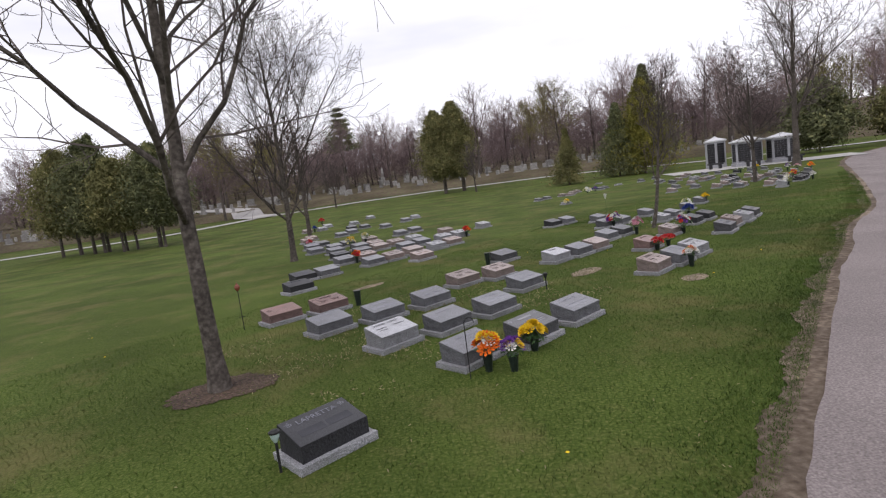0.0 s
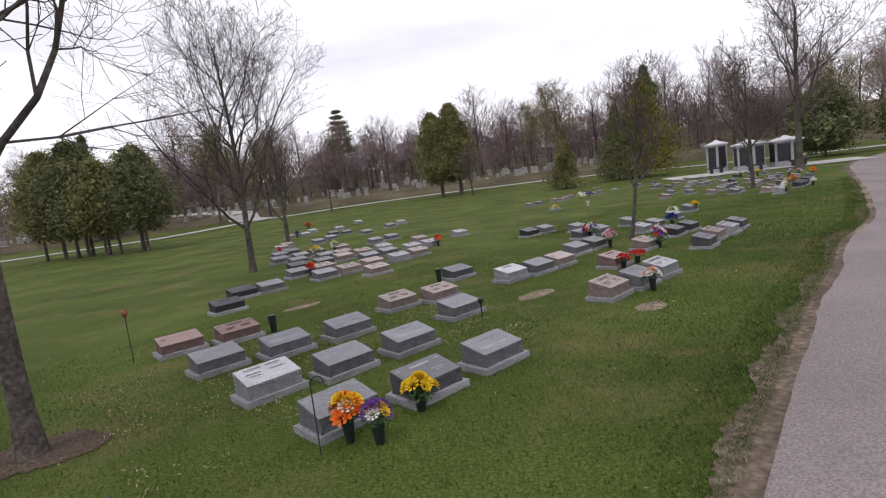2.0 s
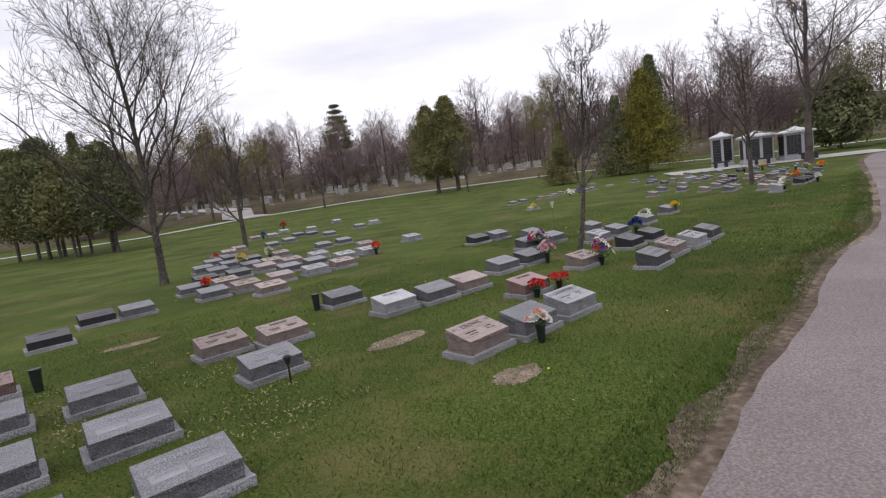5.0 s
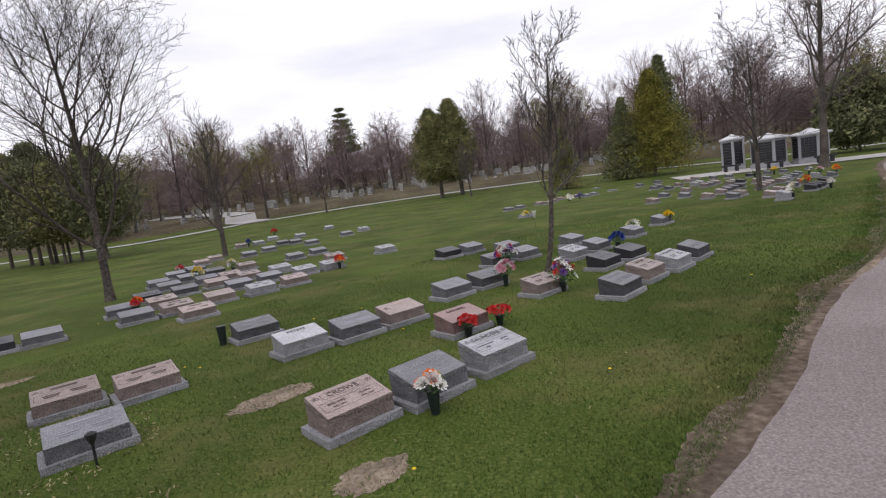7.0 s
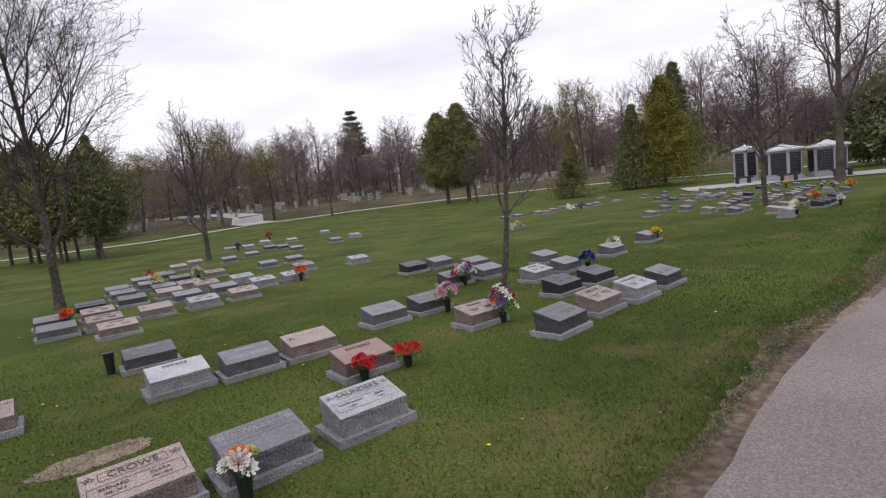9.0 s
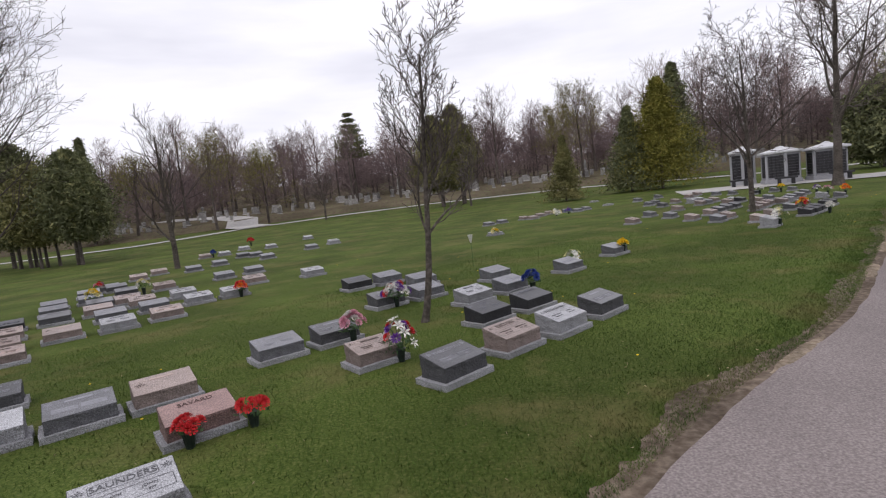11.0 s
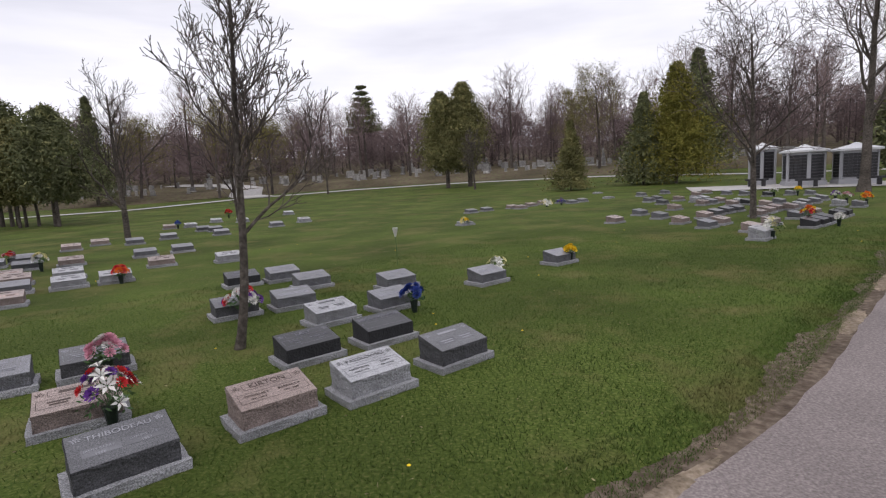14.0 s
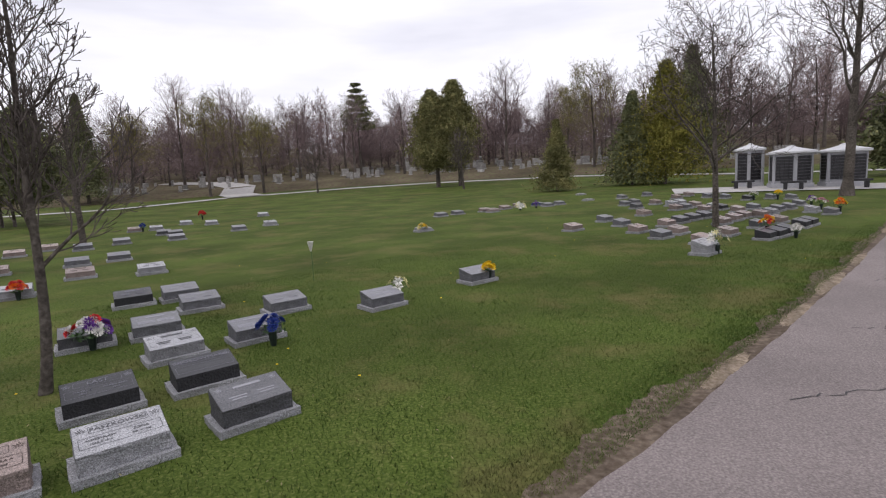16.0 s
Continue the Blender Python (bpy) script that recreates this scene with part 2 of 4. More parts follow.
# ---- ground, road and paths ----
xs = sorted(set([-700, -450, -300, -220, -160, -120, -95] + [-80 + 2.5 * i for i in range(65)] + [95, 120, 160, 220, 300, 450, 700]))
ys = sorted(set([-500, -250, -120, -60, -35] + [-20 + 2.0 * i for i in range(66)] + [125, 145, 180, 240, 330, 480, 700]))
verts = [(x, y, ground_z(x, y) - 0.004 + 0.03 * noise.noise((x * 0.1, y * 0.1, 0)) * (1 if y > 30 else 0)) for y in ys for x in xs]
nx = len(xs)
faces = [(j * nx + i, j * nx + i + 1, (j + 1) * nx + i + 1, (j + 1) * nx + i) for j in range(len(ys) - 1) for i in range(nx - 1)]
tagged(link_mesh("ground", verts, faces, M_LAWN, smooth=True), "short mown green lawn with yellowish thin spots", "lawn", kind="structure")


EDGE = [(-20, -26), (-9, -12.0), (0.2, -0.45), (2.6, 2.65), (5.17, 6.05), (6.75, 7.98), (8.1, 9.75), (9.4, 11.1), (10.75, 12.6), (13.0, 15.75), (14.8, 18.3), (17.1, 21.7), (20.8, 27.2), (26, 34.8), (32.5, 42), (42, 49), (60, 58), (95, 69)]


def edge_line():
    """The road's edge towards the graves as a smooth run of close points: straight, then bending to the right far on."""
    pts = [Vector(p) for p in EDGE]
    out = []
    for k in range(1, len(pts) - 2):
        p0, p1, p2, p3 = pts[k - 1:k + 3]
        n = max(4, int((p2 - p1).length / 0.05))
        for i in range(n):
            t = i / n
            out.append(0.5 * (2 * p1 + (p2 - p0) * t + (2 * p0 - 5 * p1 + 4 * p2 - p3) * t * t + (3 * p1 - p0 - 3 * p2 + p3) * t ** 3))
    runs, total = [0.0], 0.0
    for a, b in zip(out, out[1:]):
        total += (b - a).length
        runs.append(total)
    return np.array([tuple(p) for p in out]), np.array(runs)


EDGE_POINTS, EDGE_RUN = edge_line()


def edge_x(s):
    x, y = np.interp(s, EDGE_RUN, EDGE_POINTS[:, 0]), np.interp(s, EDGE_RUN, EDGE_POINTS[:, 1])
    x1, y1 = np.interp(s + 0.5, EDGE_RUN, EDGE_POINTS[:, 0]), np.interp(s + 0.5, EDGE_RUN, EDGE_POINTS[:, 1])
    x0, y0 = np.interp(s - 0.5, EDGE_RUN, EDGE_POINTS[:, 0]), np.interp(s - 0.5, EDGE_RUN, EDGE_POINTS[:, 1])
    return float(x), float(y), math.degrees(math.atan2(y1 - y0, x1 - x0))


def strip(name, mat, s0, s1, inner, outer, dz, step=0.25, label="", category="", bend=1.0):
    """A strip along the road from offset inner to offset outer, given as functions of s (left of the edge is positive)."""
    v, f, s = [], [], s0
    while s <= s1:
        x, y, a = edge_x(s)
        nxv, nyv = -math.sin(radians(a)), math.cos(radians(a))
        for o in (inner(s), outer(s)):
            px, py = x + nxv * o, y + nyv * o
            v.append((px, py, ground_z(px, py) + dz))
        s += step
    for i in range(len(v) // 2 - 1):
        f.append((2 * i, 2 * i + 2, 2 * i + 3, 2 * i + 1)[::-1])
    return tagged(link_mesh(name, v, f, mat), label, category, kind="structure")


def wob(s, seed, k=1.0):
    return noise.noise((s * k, seed, 0.3))


strip("road", M_ASPHALT, 0.5, 100, lambda s: 0.05 * wob(s, 1, 0.7) + 0.03 * wob(s, 2, 3), lambda s: -5.6, 0.012, label="worn grey asphalt lane with crumbling edge", category="road")
strip("road_verge", M_SOIL, 0.5, 90, lambda s: -0.03, lambda s: 0.22 + 0.26 * abs(wob(s, 5, 0.45)) + 0.16 * max(0, wob(s, 7, 1.1)) + 0.06 * wob(s, 9, 5) + 0.04 * wob(s, 15, 14), 0.006, step=0.03, label="strip of bare brown soil beside the lane", category="soil")
# cracks across the lane
for k, (s0, o0, ln) in enumerate([(33.5, -0.5, 1.3), (36.0, -0.6, 1.0), (39, -0.35, 1.4), (42.5, -0.5, 1.5)]):
    v, f = [], []
    for i in range(25):
        q = i / 24
        s, o = s0 + ln * q + 0.10 * wob(i * 0.7, k), o0 - 0.9 * q + 0.12 * wob(i * 0.6, k + 20)
        x, y, a = edge_x(s)
        px, py = x - math.sin(radians(a)) * o, y + math.cos(radians(a)) * o
        wv = 0.004 + 0.004 * abs(wob(i, k + 40))
        v += [(px - wv, py + wv, 0.0165), (px + wv, py - wv, 0.0165)]
        if i:
            f.append((2 * i - 2, 2 * i - 1, 2 * i + 1, 2 * i))
    tagged(link_mesh("road_crack", v, f, M_CRACK), "thin dark crack in the asphalt lane", "crack", "cracks in the lane", "structure")


def ribbon(name, mat, pts, width, dz, label, category, level=ground_z):
    v, f = [], []
    fine = []
    for (x0, y0), (x1, y1) in zip(pts, pts[1:]):
        fine += [(x0 + (x1 - x0) * i / 20, y0 + (y1 - y0) * i / 20) for i in range(20)]
    fine.append(pts[-1])
    for i, (x, y) in enumerate(fine):
        x1, y1 = fine[min(i + 1, len(fine) - 1)]
        x0, y0 = fine[max(i - 1, 0)]
        d = Vector((x1 - x0, y1 - y0)).normalized()
        for o in (-width / 2, width / 2):
            px, py = x - d.y * o, y + d.x * o
            v.append((px, py, level(px, py) + dz))
        if i:
            f.append((2 * i - 2, 2 * i, 2 * i + 1, 2 * i - 1))
    return tagged(link_mesh(name, v, f, mat), label, category, kind="structure")


ribbon("path_far", M_PATH, [(-75, 41), (-50, 46), (-32, 54), (-27, 66), (-15, 74), (-4, 77), (14, 76), (20, 73), (30, 64), (44, 58), (70, 55)], 2.2, 0.06, "pale concrete path across the lawn", "path")
ribbon("pavement", M_PATH, [(18.5, 45.5), (24, 44.5), (32, 41.5)], 5.0, 0.05, "pale concrete paving round the niche pavilions", "paving")
# bank under the far trees, covered in old leaves
v, f = [], []
bank_x = [-160 + 4 * i for i in range(80)]
for i, x in enumerate(bank_x):
    y0 = 80 - 0.0020 * (x + 5) ** 2 if x > -5 else 80 - 0.011 * (x + 5) ** 2 if x > -40 else 66.5 - 0.22 * (-40 - x)
    y0 = max(y0, 48)
    for dy, dz in ((0, 0.03), (2.5, 0.35), (6, 0.75), (14, 1.0), (60, 3.2), (140, 11.0)):
        z = max(ground_z(x, min(y0 + dy, 100)), 0) + dz + 0.12 * noise.noise((x * 0.13, dy * 0.1, 2))
        v.append((x, y0 + dy, z))
    if i:
        for k in range(5):
            a = (i - 1) * 6 + k
            f.append((a, a + 6, a + 7, a + 1))
tagged(link_mesh("ground_bank", v, f, M_LEAFLITTER, smooth=True), "low bank under bare trees covered in brown leaves", "bank", kind="structure")


def bank_z(x, y):
    y0 = 80 - 0.0020 * (x + 5) ** 2 if x > -5 else 80 - 0.011 * (x + 5) ** 2 if x > -40 else 66.5 - 0.22 * (-40 - x)
    y0 = max(y0, 48)
    dy = y - y0
    if dy <= 0:
        return ground_z(x, y)
    steps = ((0, 0.03), (2.5, 0.35), (6, 0.75), (14, 1.0), (60, 3.2), (140, 11.0))
    for (d0, z0), (d1, z1) in zip(steps, steps[1:]):
        if dy <= d1:
            q = (dy - d0) / (d1 - d0)
            return ground_z(x, min(y0 + d0, 100)) * (1 - q) + ground_z(x, min(y0 + d1, 100)) * q + z0 + (z1 - z0) * q - 0.05
    return 6.5


ribbon("path_branch", M_PATH, [(-25, 66.5), (-30, 72), (-33, 78), (-42, 86), (-56, 92)], 4.2, 0.13, "pale concrete path climbing to the old graves", "path", bank_z)


def blot(name, x, y, rx, ry, rz, mat, label, category, dz=0.003, seed=0):
    v, f = [(0, 0, dz + 0.01)], []
    n = 110
    for i in range(n):
        a = 2 * math.pi * i / n
        r = 1 + 0.22 * noise.noise((math.cos(a) * 1.5, math.sin(a) * 1.5, seed)) + 0.16 * noise.noise((math.cos(a) * 6, math.sin(a) * 6, seed + 5)) + 0.10 * noise.noise((math.cos(a) * 19, math.sin(a) * 19, seed + 8))
        v.append((rx * r * math.cos(a), ry * r * math.sin(a), dz - 0.004))
        f.append((0, 1 + i, 1 + (i + 1) % n))
    ob = tagged(link_mesh(name, v, f, mat), label, category, kind="structure")
    ob.matrix_basis = on_ground(x, y, rz)
    return ob


blot("soil_patch", 2.3, 8.45, 0.42, 0.2, 46, M_SAND, "bare sandy rectangle in the lawn", "soil", seed=1)
blot("soil_patch", 3.62, 6.95, 0.26, 0.17, 40, M_SAND, "small bare sandy patch in the lawn", "soil", seed=2)
blot("soil_patch", -2.0, 9.7, 0.42, 0.14, 46, M_SAND, "bare sandy strip in the lawn", "soil", seed=3)
blot("mulch_ring", -2.72, 4.31, 0.55, 0.42, 20, M_MULCH, "ring of dark bark mulch round a tree", "mulch", dz=0.008, seed=4)
for k, (s, o, rx, ry) in enumerate([(36.4, 0.06, 0.7, 0.10), (38.6, 0.10, 1.0, 0.12), (41.2, 0.06, 0.7, 0.10), (33.9, 0.08, 0.6, 0.09), (46.5, 0.08, 0.9, 0.10), (29.5, 0.05, 0.6, 0.07)]):
    x, y, turn = edge_x(s)
    blot("sandy_verge", x - math.sin(radians(turn)) * o, y + math.cos(radians(turn)) * o, rx, ry, turn, M_SAND, "pale sandy gravel worn in beside the lane", "gravel", dz=0.0125, seed=20 + k)


# ---- trees ----
def grow(rng, height, radius, first, levels, spread, splits, bend=0.18, lift=0.15, lean=(0, 0), leader=True, shrink=0.72):
    """Segments (p0, r0, p1, r1, level) of a bare tree: a trunk that tapers, limbs off it, and branches off those."""
    segs = []

    def shoot(p, d, length, r, level, n):
        pts = [p]
        step = length / n
        for i in range(n):
            q0, q1 = 1 - 0.75 * i / n, 1 - 0.75 * (i + 1) / n
            d = (d + Vector((rng.gauss(0, bend), rng.gauss(0, bend), rng.gauss(0, bend) * 0.6 + lift * (0.5 if level else 0.1))) * (0.12 if level == 0 else 1)).normalized()
            np_ = p + d * step
            segs.append((p, r * q0, np_, r * q1, level))
            p = np_
            pts.append((p, d, r * q1, (i + 1) / n))
        return pts[1:]

    queue = [(Vector((0, 0, -0.1)), Vector((lean[0], lean[1], 1)).normalized(), height * (1.0 if leader else 0.55), radius, 0, 14)]
    while queue:
        p, d, length, r, level, n = queue.pop(0)
        pts = shoot(p, d, length, r, level, n)
        if level >= levels:
            continue
        count = splits[min(level, len(splits) - 1)]
        turn = rng.uniform(0, 6.28)
        for c in range(count):
            q = (first + (1 - first) * (c + rng.random() * 0.8) / count) if level == 0 else 0.12 + 0.86 * (c + rng.random()) / count
            near = min(pts, key=lambda e: abs(e[3] - q))
            base, d0, rr, qq = near
            turn += 2.4 + rng.gauss(0, 0.4)
            side = d0.orthogonal().normalized()
            side = Matrix.Rotation(turn, 3, d0) @ side
            sp = radians(spread * rng.uniform(0.75, 1.25))
            nd = (d0 * math.cos(sp) + side * math.sin(sp)).normalized()
            ln = length * shrink * (1 - 0.62 * qq) * rng.uniform(0.75, 1.15) if level == 0 else length * 0.58 * (1 - 0.35 * qq) * rng.uniform(0.7, 1.2)
            queue.append((base, nd, ln, max(rr * (0.5 if level == 0 else 0.55), 0.003), level + 1, 7 if level == 0 else 5 if level == 1 else 4 if level == 2 else 3))
    return segs


def seg_mesh(segs, sides_of):
    verts, faces = [], []
    for p0, r0, p1, r1, level in segs:
        n = sides_of(level)
        d = p1 - p0
        a = d.orthogonal().normalized()
        b = d.normalized().cross(a)
        k = len(verts)
        for p, r in ((p0, r0), (p1, r1)):
            for i in range(n):
                t = 6.2832 * i / n
                verts.append(p + a * (r * math.cos(t)) + b * (r * math.sin(t)))
        for i in range(n):
            faces.append((k + i, k + (i + 1) % n, k + n + (i + 1) % n, k + n + i))
    return verts, faces


def bare_tree(seed, label, category, wood, twig, m, name="tree", near=True, buds=None, min_r=0.0, flare=1.0, **kw):
    rng = random.Random(seed)
    segs = grow(rng, **kw)
    segs = [(a, max(ra, min_r), b, max(rb, min_r), l) for a, ra, b, rb, l in segs]
    if flare > 1:
        a, ra, b, rb, l = segs[0]
        segs[0] = (a, ra * flare, b, rb, l)
    root = tagged(new(name), label, category)
    root.matrix_basis = m
    v, f = seg_mesh([s for s in segs if s[4] == 0], lambda l: 10)
    link_mesh("trunk", v, f, wood, root, smooth=True)
    limbs = [s for s in segs if s[4] == 1]
    if near:
        for k in range(0, len(limbs), 7):
            v, f = seg_mesh(limbs[k:k + 7], lambda l: 7)
            link_mesh("limb", v, f, wood, root, smooth=True)
        limbs = []
    v, f = seg_mesh(limbs + [s for s in segs if s[4] > 1], lambda l: 5 if l == 1 else 4 if l == 2 else 3)
    tagged(link_mesh("crown", v, f, twig, root), kind="stuff")
    if buds:
        ends = [s[2] for s in segs if s[4] >= 2]
        v, f = [], []
        for p in ends:
            for _ in range(buds[1]):
                c = p + Vector((rng.gauss(0, buds[3]), rng.gauss(0, buds[3]), rng.gauss(0, buds[3])))
                leaf(v, f, rng, c, buds[2])
        tagged(link_mesh("bud_haze", v, f, buds[0], root), kind="stuff")
    return root


def leaf(v, f, rng, c, size, droop=0.0):
    a = Vector((rng.gauss(0, 1), rng.gauss(0, 1), rng.gauss(0, 1) - droop)).normalized()
    b = a.orthogonal().normalized()
    b = Matrix.Rotation(rng.uniform(0, 6.28), 3, a) @ b
    k = len(v)
    v += [c - a * size, c + b * size * 0.34, c + a * size, c - b * size * 0.34]
    f.append((k, k + 1, k + 2, k + 3))


def evergreen(seed, label, height, radius, clear, needles, m, n=5200, size=0.16, shape=0.75, trunks=1, name="evergreen_tree", ragged=0.25, tiers=0):
    """Trunk and a crown of many small sprays set on boughs, with gaps and an uneven outline."""
    rng = random.Random(seed)
    n, size = int(n * 2.4), size * 0.62
    root = tagged(new(name), label, "evergreen tree")
    root.matrix_basis = m
    for k in range(trunks):
        off = Vector((rng.uniform(-0.5, 0.5), rng.uniform(-0.5, 0.5), 0)) * (radius * 0.5 if trunks > 1 else 0)
        segs = [(off + Vector((0, 0, -0.1 if i == 0 else height * 0.92 * i / 8)), max(0.02, 0.035 * height * (1 - i / 9) * 0.45), off * (1 - i / 16) + Vector((0, 0, height * 0.92 * (i + 1) / 8)), max(0.015, 0.035 * height * (1 - (i + 1) / 9) * 0.45), 0) for i in range(8)]
        v, f = seg_mesh(segs, lambda l: 8)
        link_mesh("trunk", v, f, M_BARK, root, smooth=True)
    v, f = [], []
    boughs = max(30, n // 45)
    for b in range(boughs):
        q = (b + rng.random()) / boughs
        if tiers:
            q = (math.floor(q * tiers) + 0.25 * rng.random()) / tiers
        z = clear + (height - clear) * q
        full = radius * (min(1.0, (q + 0.12) / 0.3) if shape < 1 else 1.0) * max(0.03, 1 - q ** (1.0 / shape if shape < 1 else 1.0)) ** (0.62 if shape < 1 else 0.8 * shape)
        a = rng.uniform(0, 6.283)
        full *= rng.uniform(1 - ragged, 1 + ragged * 0.6) * (1 + 0.55 * noise.noise((math.cos(a) * 1.3, math.sin(a) * 1.3, z * 0.4 + seed)))
        d = Vector((math.cos(a), math.sin(a), rng.uniform(-0.12, 0.4)))
        for _ in range(45):
            r = full * math.sqrt(rng.uniform(0.08, 1.0))
            s = 0.055 * radius + 0.11 * r
            c = Vector((0, 0, z)) + d * r + Vector((rng.gauss(0, s), rng.gauss(0, s), rng.gauss(0, s * (0.35 if tiers else 0.8))))
            if c.z > 0.05:
                leaf(v, f, rng, c, size * rng.uniform(0.6, 1.4))
    tagged(link_mesh("crown", v, f, needles, root), kind="stuff")
    return root


# bare trees on the lawn
bare_tree(11, "bare young maple with spreading limbs and grey bark, ringed by mulch", "tree", M_BARK, M_TWIG, on_ground(-2.72, 4.31), height=6.8, radius=0.10, first=0.28, levels=4, spread=44, splits=(15, 9, 6, 4), lean=(0.015, 0.02), flare=1.5, shrink=0.85, min_r=0.0035)
bare_tree(23, "bare maple with dense upright branches beside rows of grave markers", "tree", M_BARK, M_TWIG, on_ground(-5.84, 16.58), height=7.0, radius=0.11, first=0.18, levels=4, spread=40, splits=(20, 9, 6, 4), flare=1.4, shrink=0.72, lift=0.2, min_r=0.004)
bare_tree(35, "slender bare young tree with a forked crown among the markers", "tree", M_BARK, M_TWIG, on_ground(5.39, 13.52), height=3.9, radius=0.056, first=0.32, levels=4, spread=36, splits=(14, 7, 5, 3), lean=(0.28, 0.02), flare=1.3, shrink=0.5, lift=0.25, min_r=0.004)
bare_tree(41, "slim bare sapling standing beyond the marker rows", "tree", M_BARK, M_TWIG, on_ground(-8.4, 27.4), height=6.0, radius=0.13, first=0.22, levels=3, spread=38, splits=(14, 7, 5), shrink=0.6, lift=0.25, min_r=0.007)
bare_tree(47, "small round-headed bare tree on the far lawn", "tree", M_BARK, M_TWIG, on_ground(-16.44, 67.9), height=5.0, radius=0.14, first=0.3, levels=3, spread=48, splits=(14, 7, 5), shrink=0.8, min_r=0.012)
bare_tree(53, "bare rounded tree rising among the far grave markers", "tree", M_BARK, M_TWIG, on_ground(15.5, 26.6), height=5.8, radius=0.10, first=0.22, levels=4, spread=52, splits=(16, 7, 5, 3), shrink=0.75, min_r=0.006)
bare_tree(59, "tall bare shade tree with heavy dark limbs near the pavilions", "tree", M_BARK, M_TWIG, on_ground(24.35, 37.25), height=11.0, radius=0.23, first=0.3, levels=4, spread=44, splits=(13, 8, 6, 4), shrink=0.75, lean=(0.05, 0), flare=1.5, min_r=0.01)
bare_tree(61, "small pale-barked bare tree in front of the cedars", "tree", M_BARK, M_TWIG, on_ground(2.2, 62.0), height=5.0, radius=0.12, first=0.25, levels=3, spread=42, splits=(14, 7, 5), shrink=0.7, min_r=0.012)

# evergreens
for k, (x, y, h, r) in enumerate([(-29.0, 39.5, 8.8, 3.0), (-26.0, 38.0, 7.0, 2.6), (-22.6, 37.5, 7.6, 2.6), (-32.5, 41, 8.5, 3.0)]):
    evergreen(100 + k, "broad dark cedar with several bare lower trunks", h, r, 1.7, M_CEDAR if k % 2 else M_YEW, on_ground(x, y), n=9000, size=0.2, trunks=3, ragged=0.4)
evergreen(110, "tall dense dark-green cedar with bare lower trunk", 10.6, 2.7, 2.0, M_CEDAR, on_ground(-2.1, 68.0), n=10000, size=0.24, trunks=2, ragged=0.3)
evergreen(111, "tall dense dark-green cedar with flat broken top", 11.6, 2.9, 2.0, M_CEDAR, on_ground(0.3, 69.0), n=11000, size=0.24, trunks=2, ragged=0.3)
evergreen(112, "small dense cone-shaped evergreen on the lawn", 5.5, 1.7, 0.15, M_CEDAR, on_ground(11.3, 52.1), n=6500, size=0.17, shape=1.5, ragged=0.3)
evergreen(113, "dark full evergreen reaching down to the lawn", 7.6, 2.4, 0.2, M_YEW, on_ground(17.6, 56.0), n=9000, size=0.2, shape=1.3, ragged=0.3)
evergreen(114, "golden-green conifer with tall ragged tip", 9.6, 3.7, 0.6, M_GOLD, on_ground(20.1, 55.3), n=14000, size=0.19, shape=1.15, ragged=0.5)
evergreen(115, "tall dark spruce with pointed top", 13.0, 3.6, 1.0, M_YEW, on_ground(25.8, 70.0), n=12000, size=0.26, shape=1.2, ragged=0.35)
evergreen(116, "tall pine with open flat tiers of dark needles", 16.0, 3.0, 8.0, M_YEW, pose(-19.5, 92, 2.4), n=4200, size=0.3, shape=1.1, ragged=0.5, tiers=8, name="pine_tree")
evergreen(117, "dark spruce behind the cedars", 13.5, 3.4, 1.0, M_YEW, on_ground(-47, 66), n=8000, size=0.26, shape=1.4, ragged=0.35)
evergreen(118, "broad dark yew behind the pavilions", 6.8, 3.2, 0.8, M_YEW, on_ground(36, 52), n=12000, size=0.3, ragged=0.4)
evergreen(119, "broad dark yew beside the lane", 6.0, 3.2, 0.8, M_CEDAR, on_ground(43, 50), n=11000, size=0.3, ragged=0.4)

# far woods: a few grown trees, copied
FAR = []
for k in range(6):
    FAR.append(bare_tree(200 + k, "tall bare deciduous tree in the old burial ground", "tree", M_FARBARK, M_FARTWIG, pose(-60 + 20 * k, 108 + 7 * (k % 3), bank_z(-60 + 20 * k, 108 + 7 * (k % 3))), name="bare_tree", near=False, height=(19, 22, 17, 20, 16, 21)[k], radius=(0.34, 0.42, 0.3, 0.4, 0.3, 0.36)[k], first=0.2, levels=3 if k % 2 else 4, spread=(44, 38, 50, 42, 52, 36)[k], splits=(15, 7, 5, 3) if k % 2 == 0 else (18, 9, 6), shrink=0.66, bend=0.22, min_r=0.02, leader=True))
    tagged(FAR[-1], group="bare trees of the far wood").scale = (0.6, 0.6, 0.6)
rng = random.Random(5)
spots = []
for row, (d, gap) in enumerate([(92, 9.0), (104, 7.0), (120, 7.0), (140, 7.5), (165, 8.5)]):
    a = -62.0
    while a < 68:
        aa = radians(a + rng.uniform(-1.5, 1.5))
        dd = d + rng.uniform(-5, 5)
        spots.append((3 + dd * math.sin(aa), 2 + dd * math.cos(aa), row))
        a += math.degrees(gap / d) * rng.uniform(0.75, 1.3)
for x, y, row in spots:
    if y < 62 and -60 < x < 42:
        continue
    k = rng.randrange(6)
    s = rng.uniform(0.44, 0.68) if row < 4 else rng.uniform(0.56, 0.77)
    ob = copy_thing(FAR[k], Matrix.Translation((x, y, bank_z(x, y) - 0.1)) @ Matrix.Rotation(rng.uniform(0, 6.28), 4, "Z"))
    ob.scale = (s, s, s * rng.uniform(0.92, 1.08))
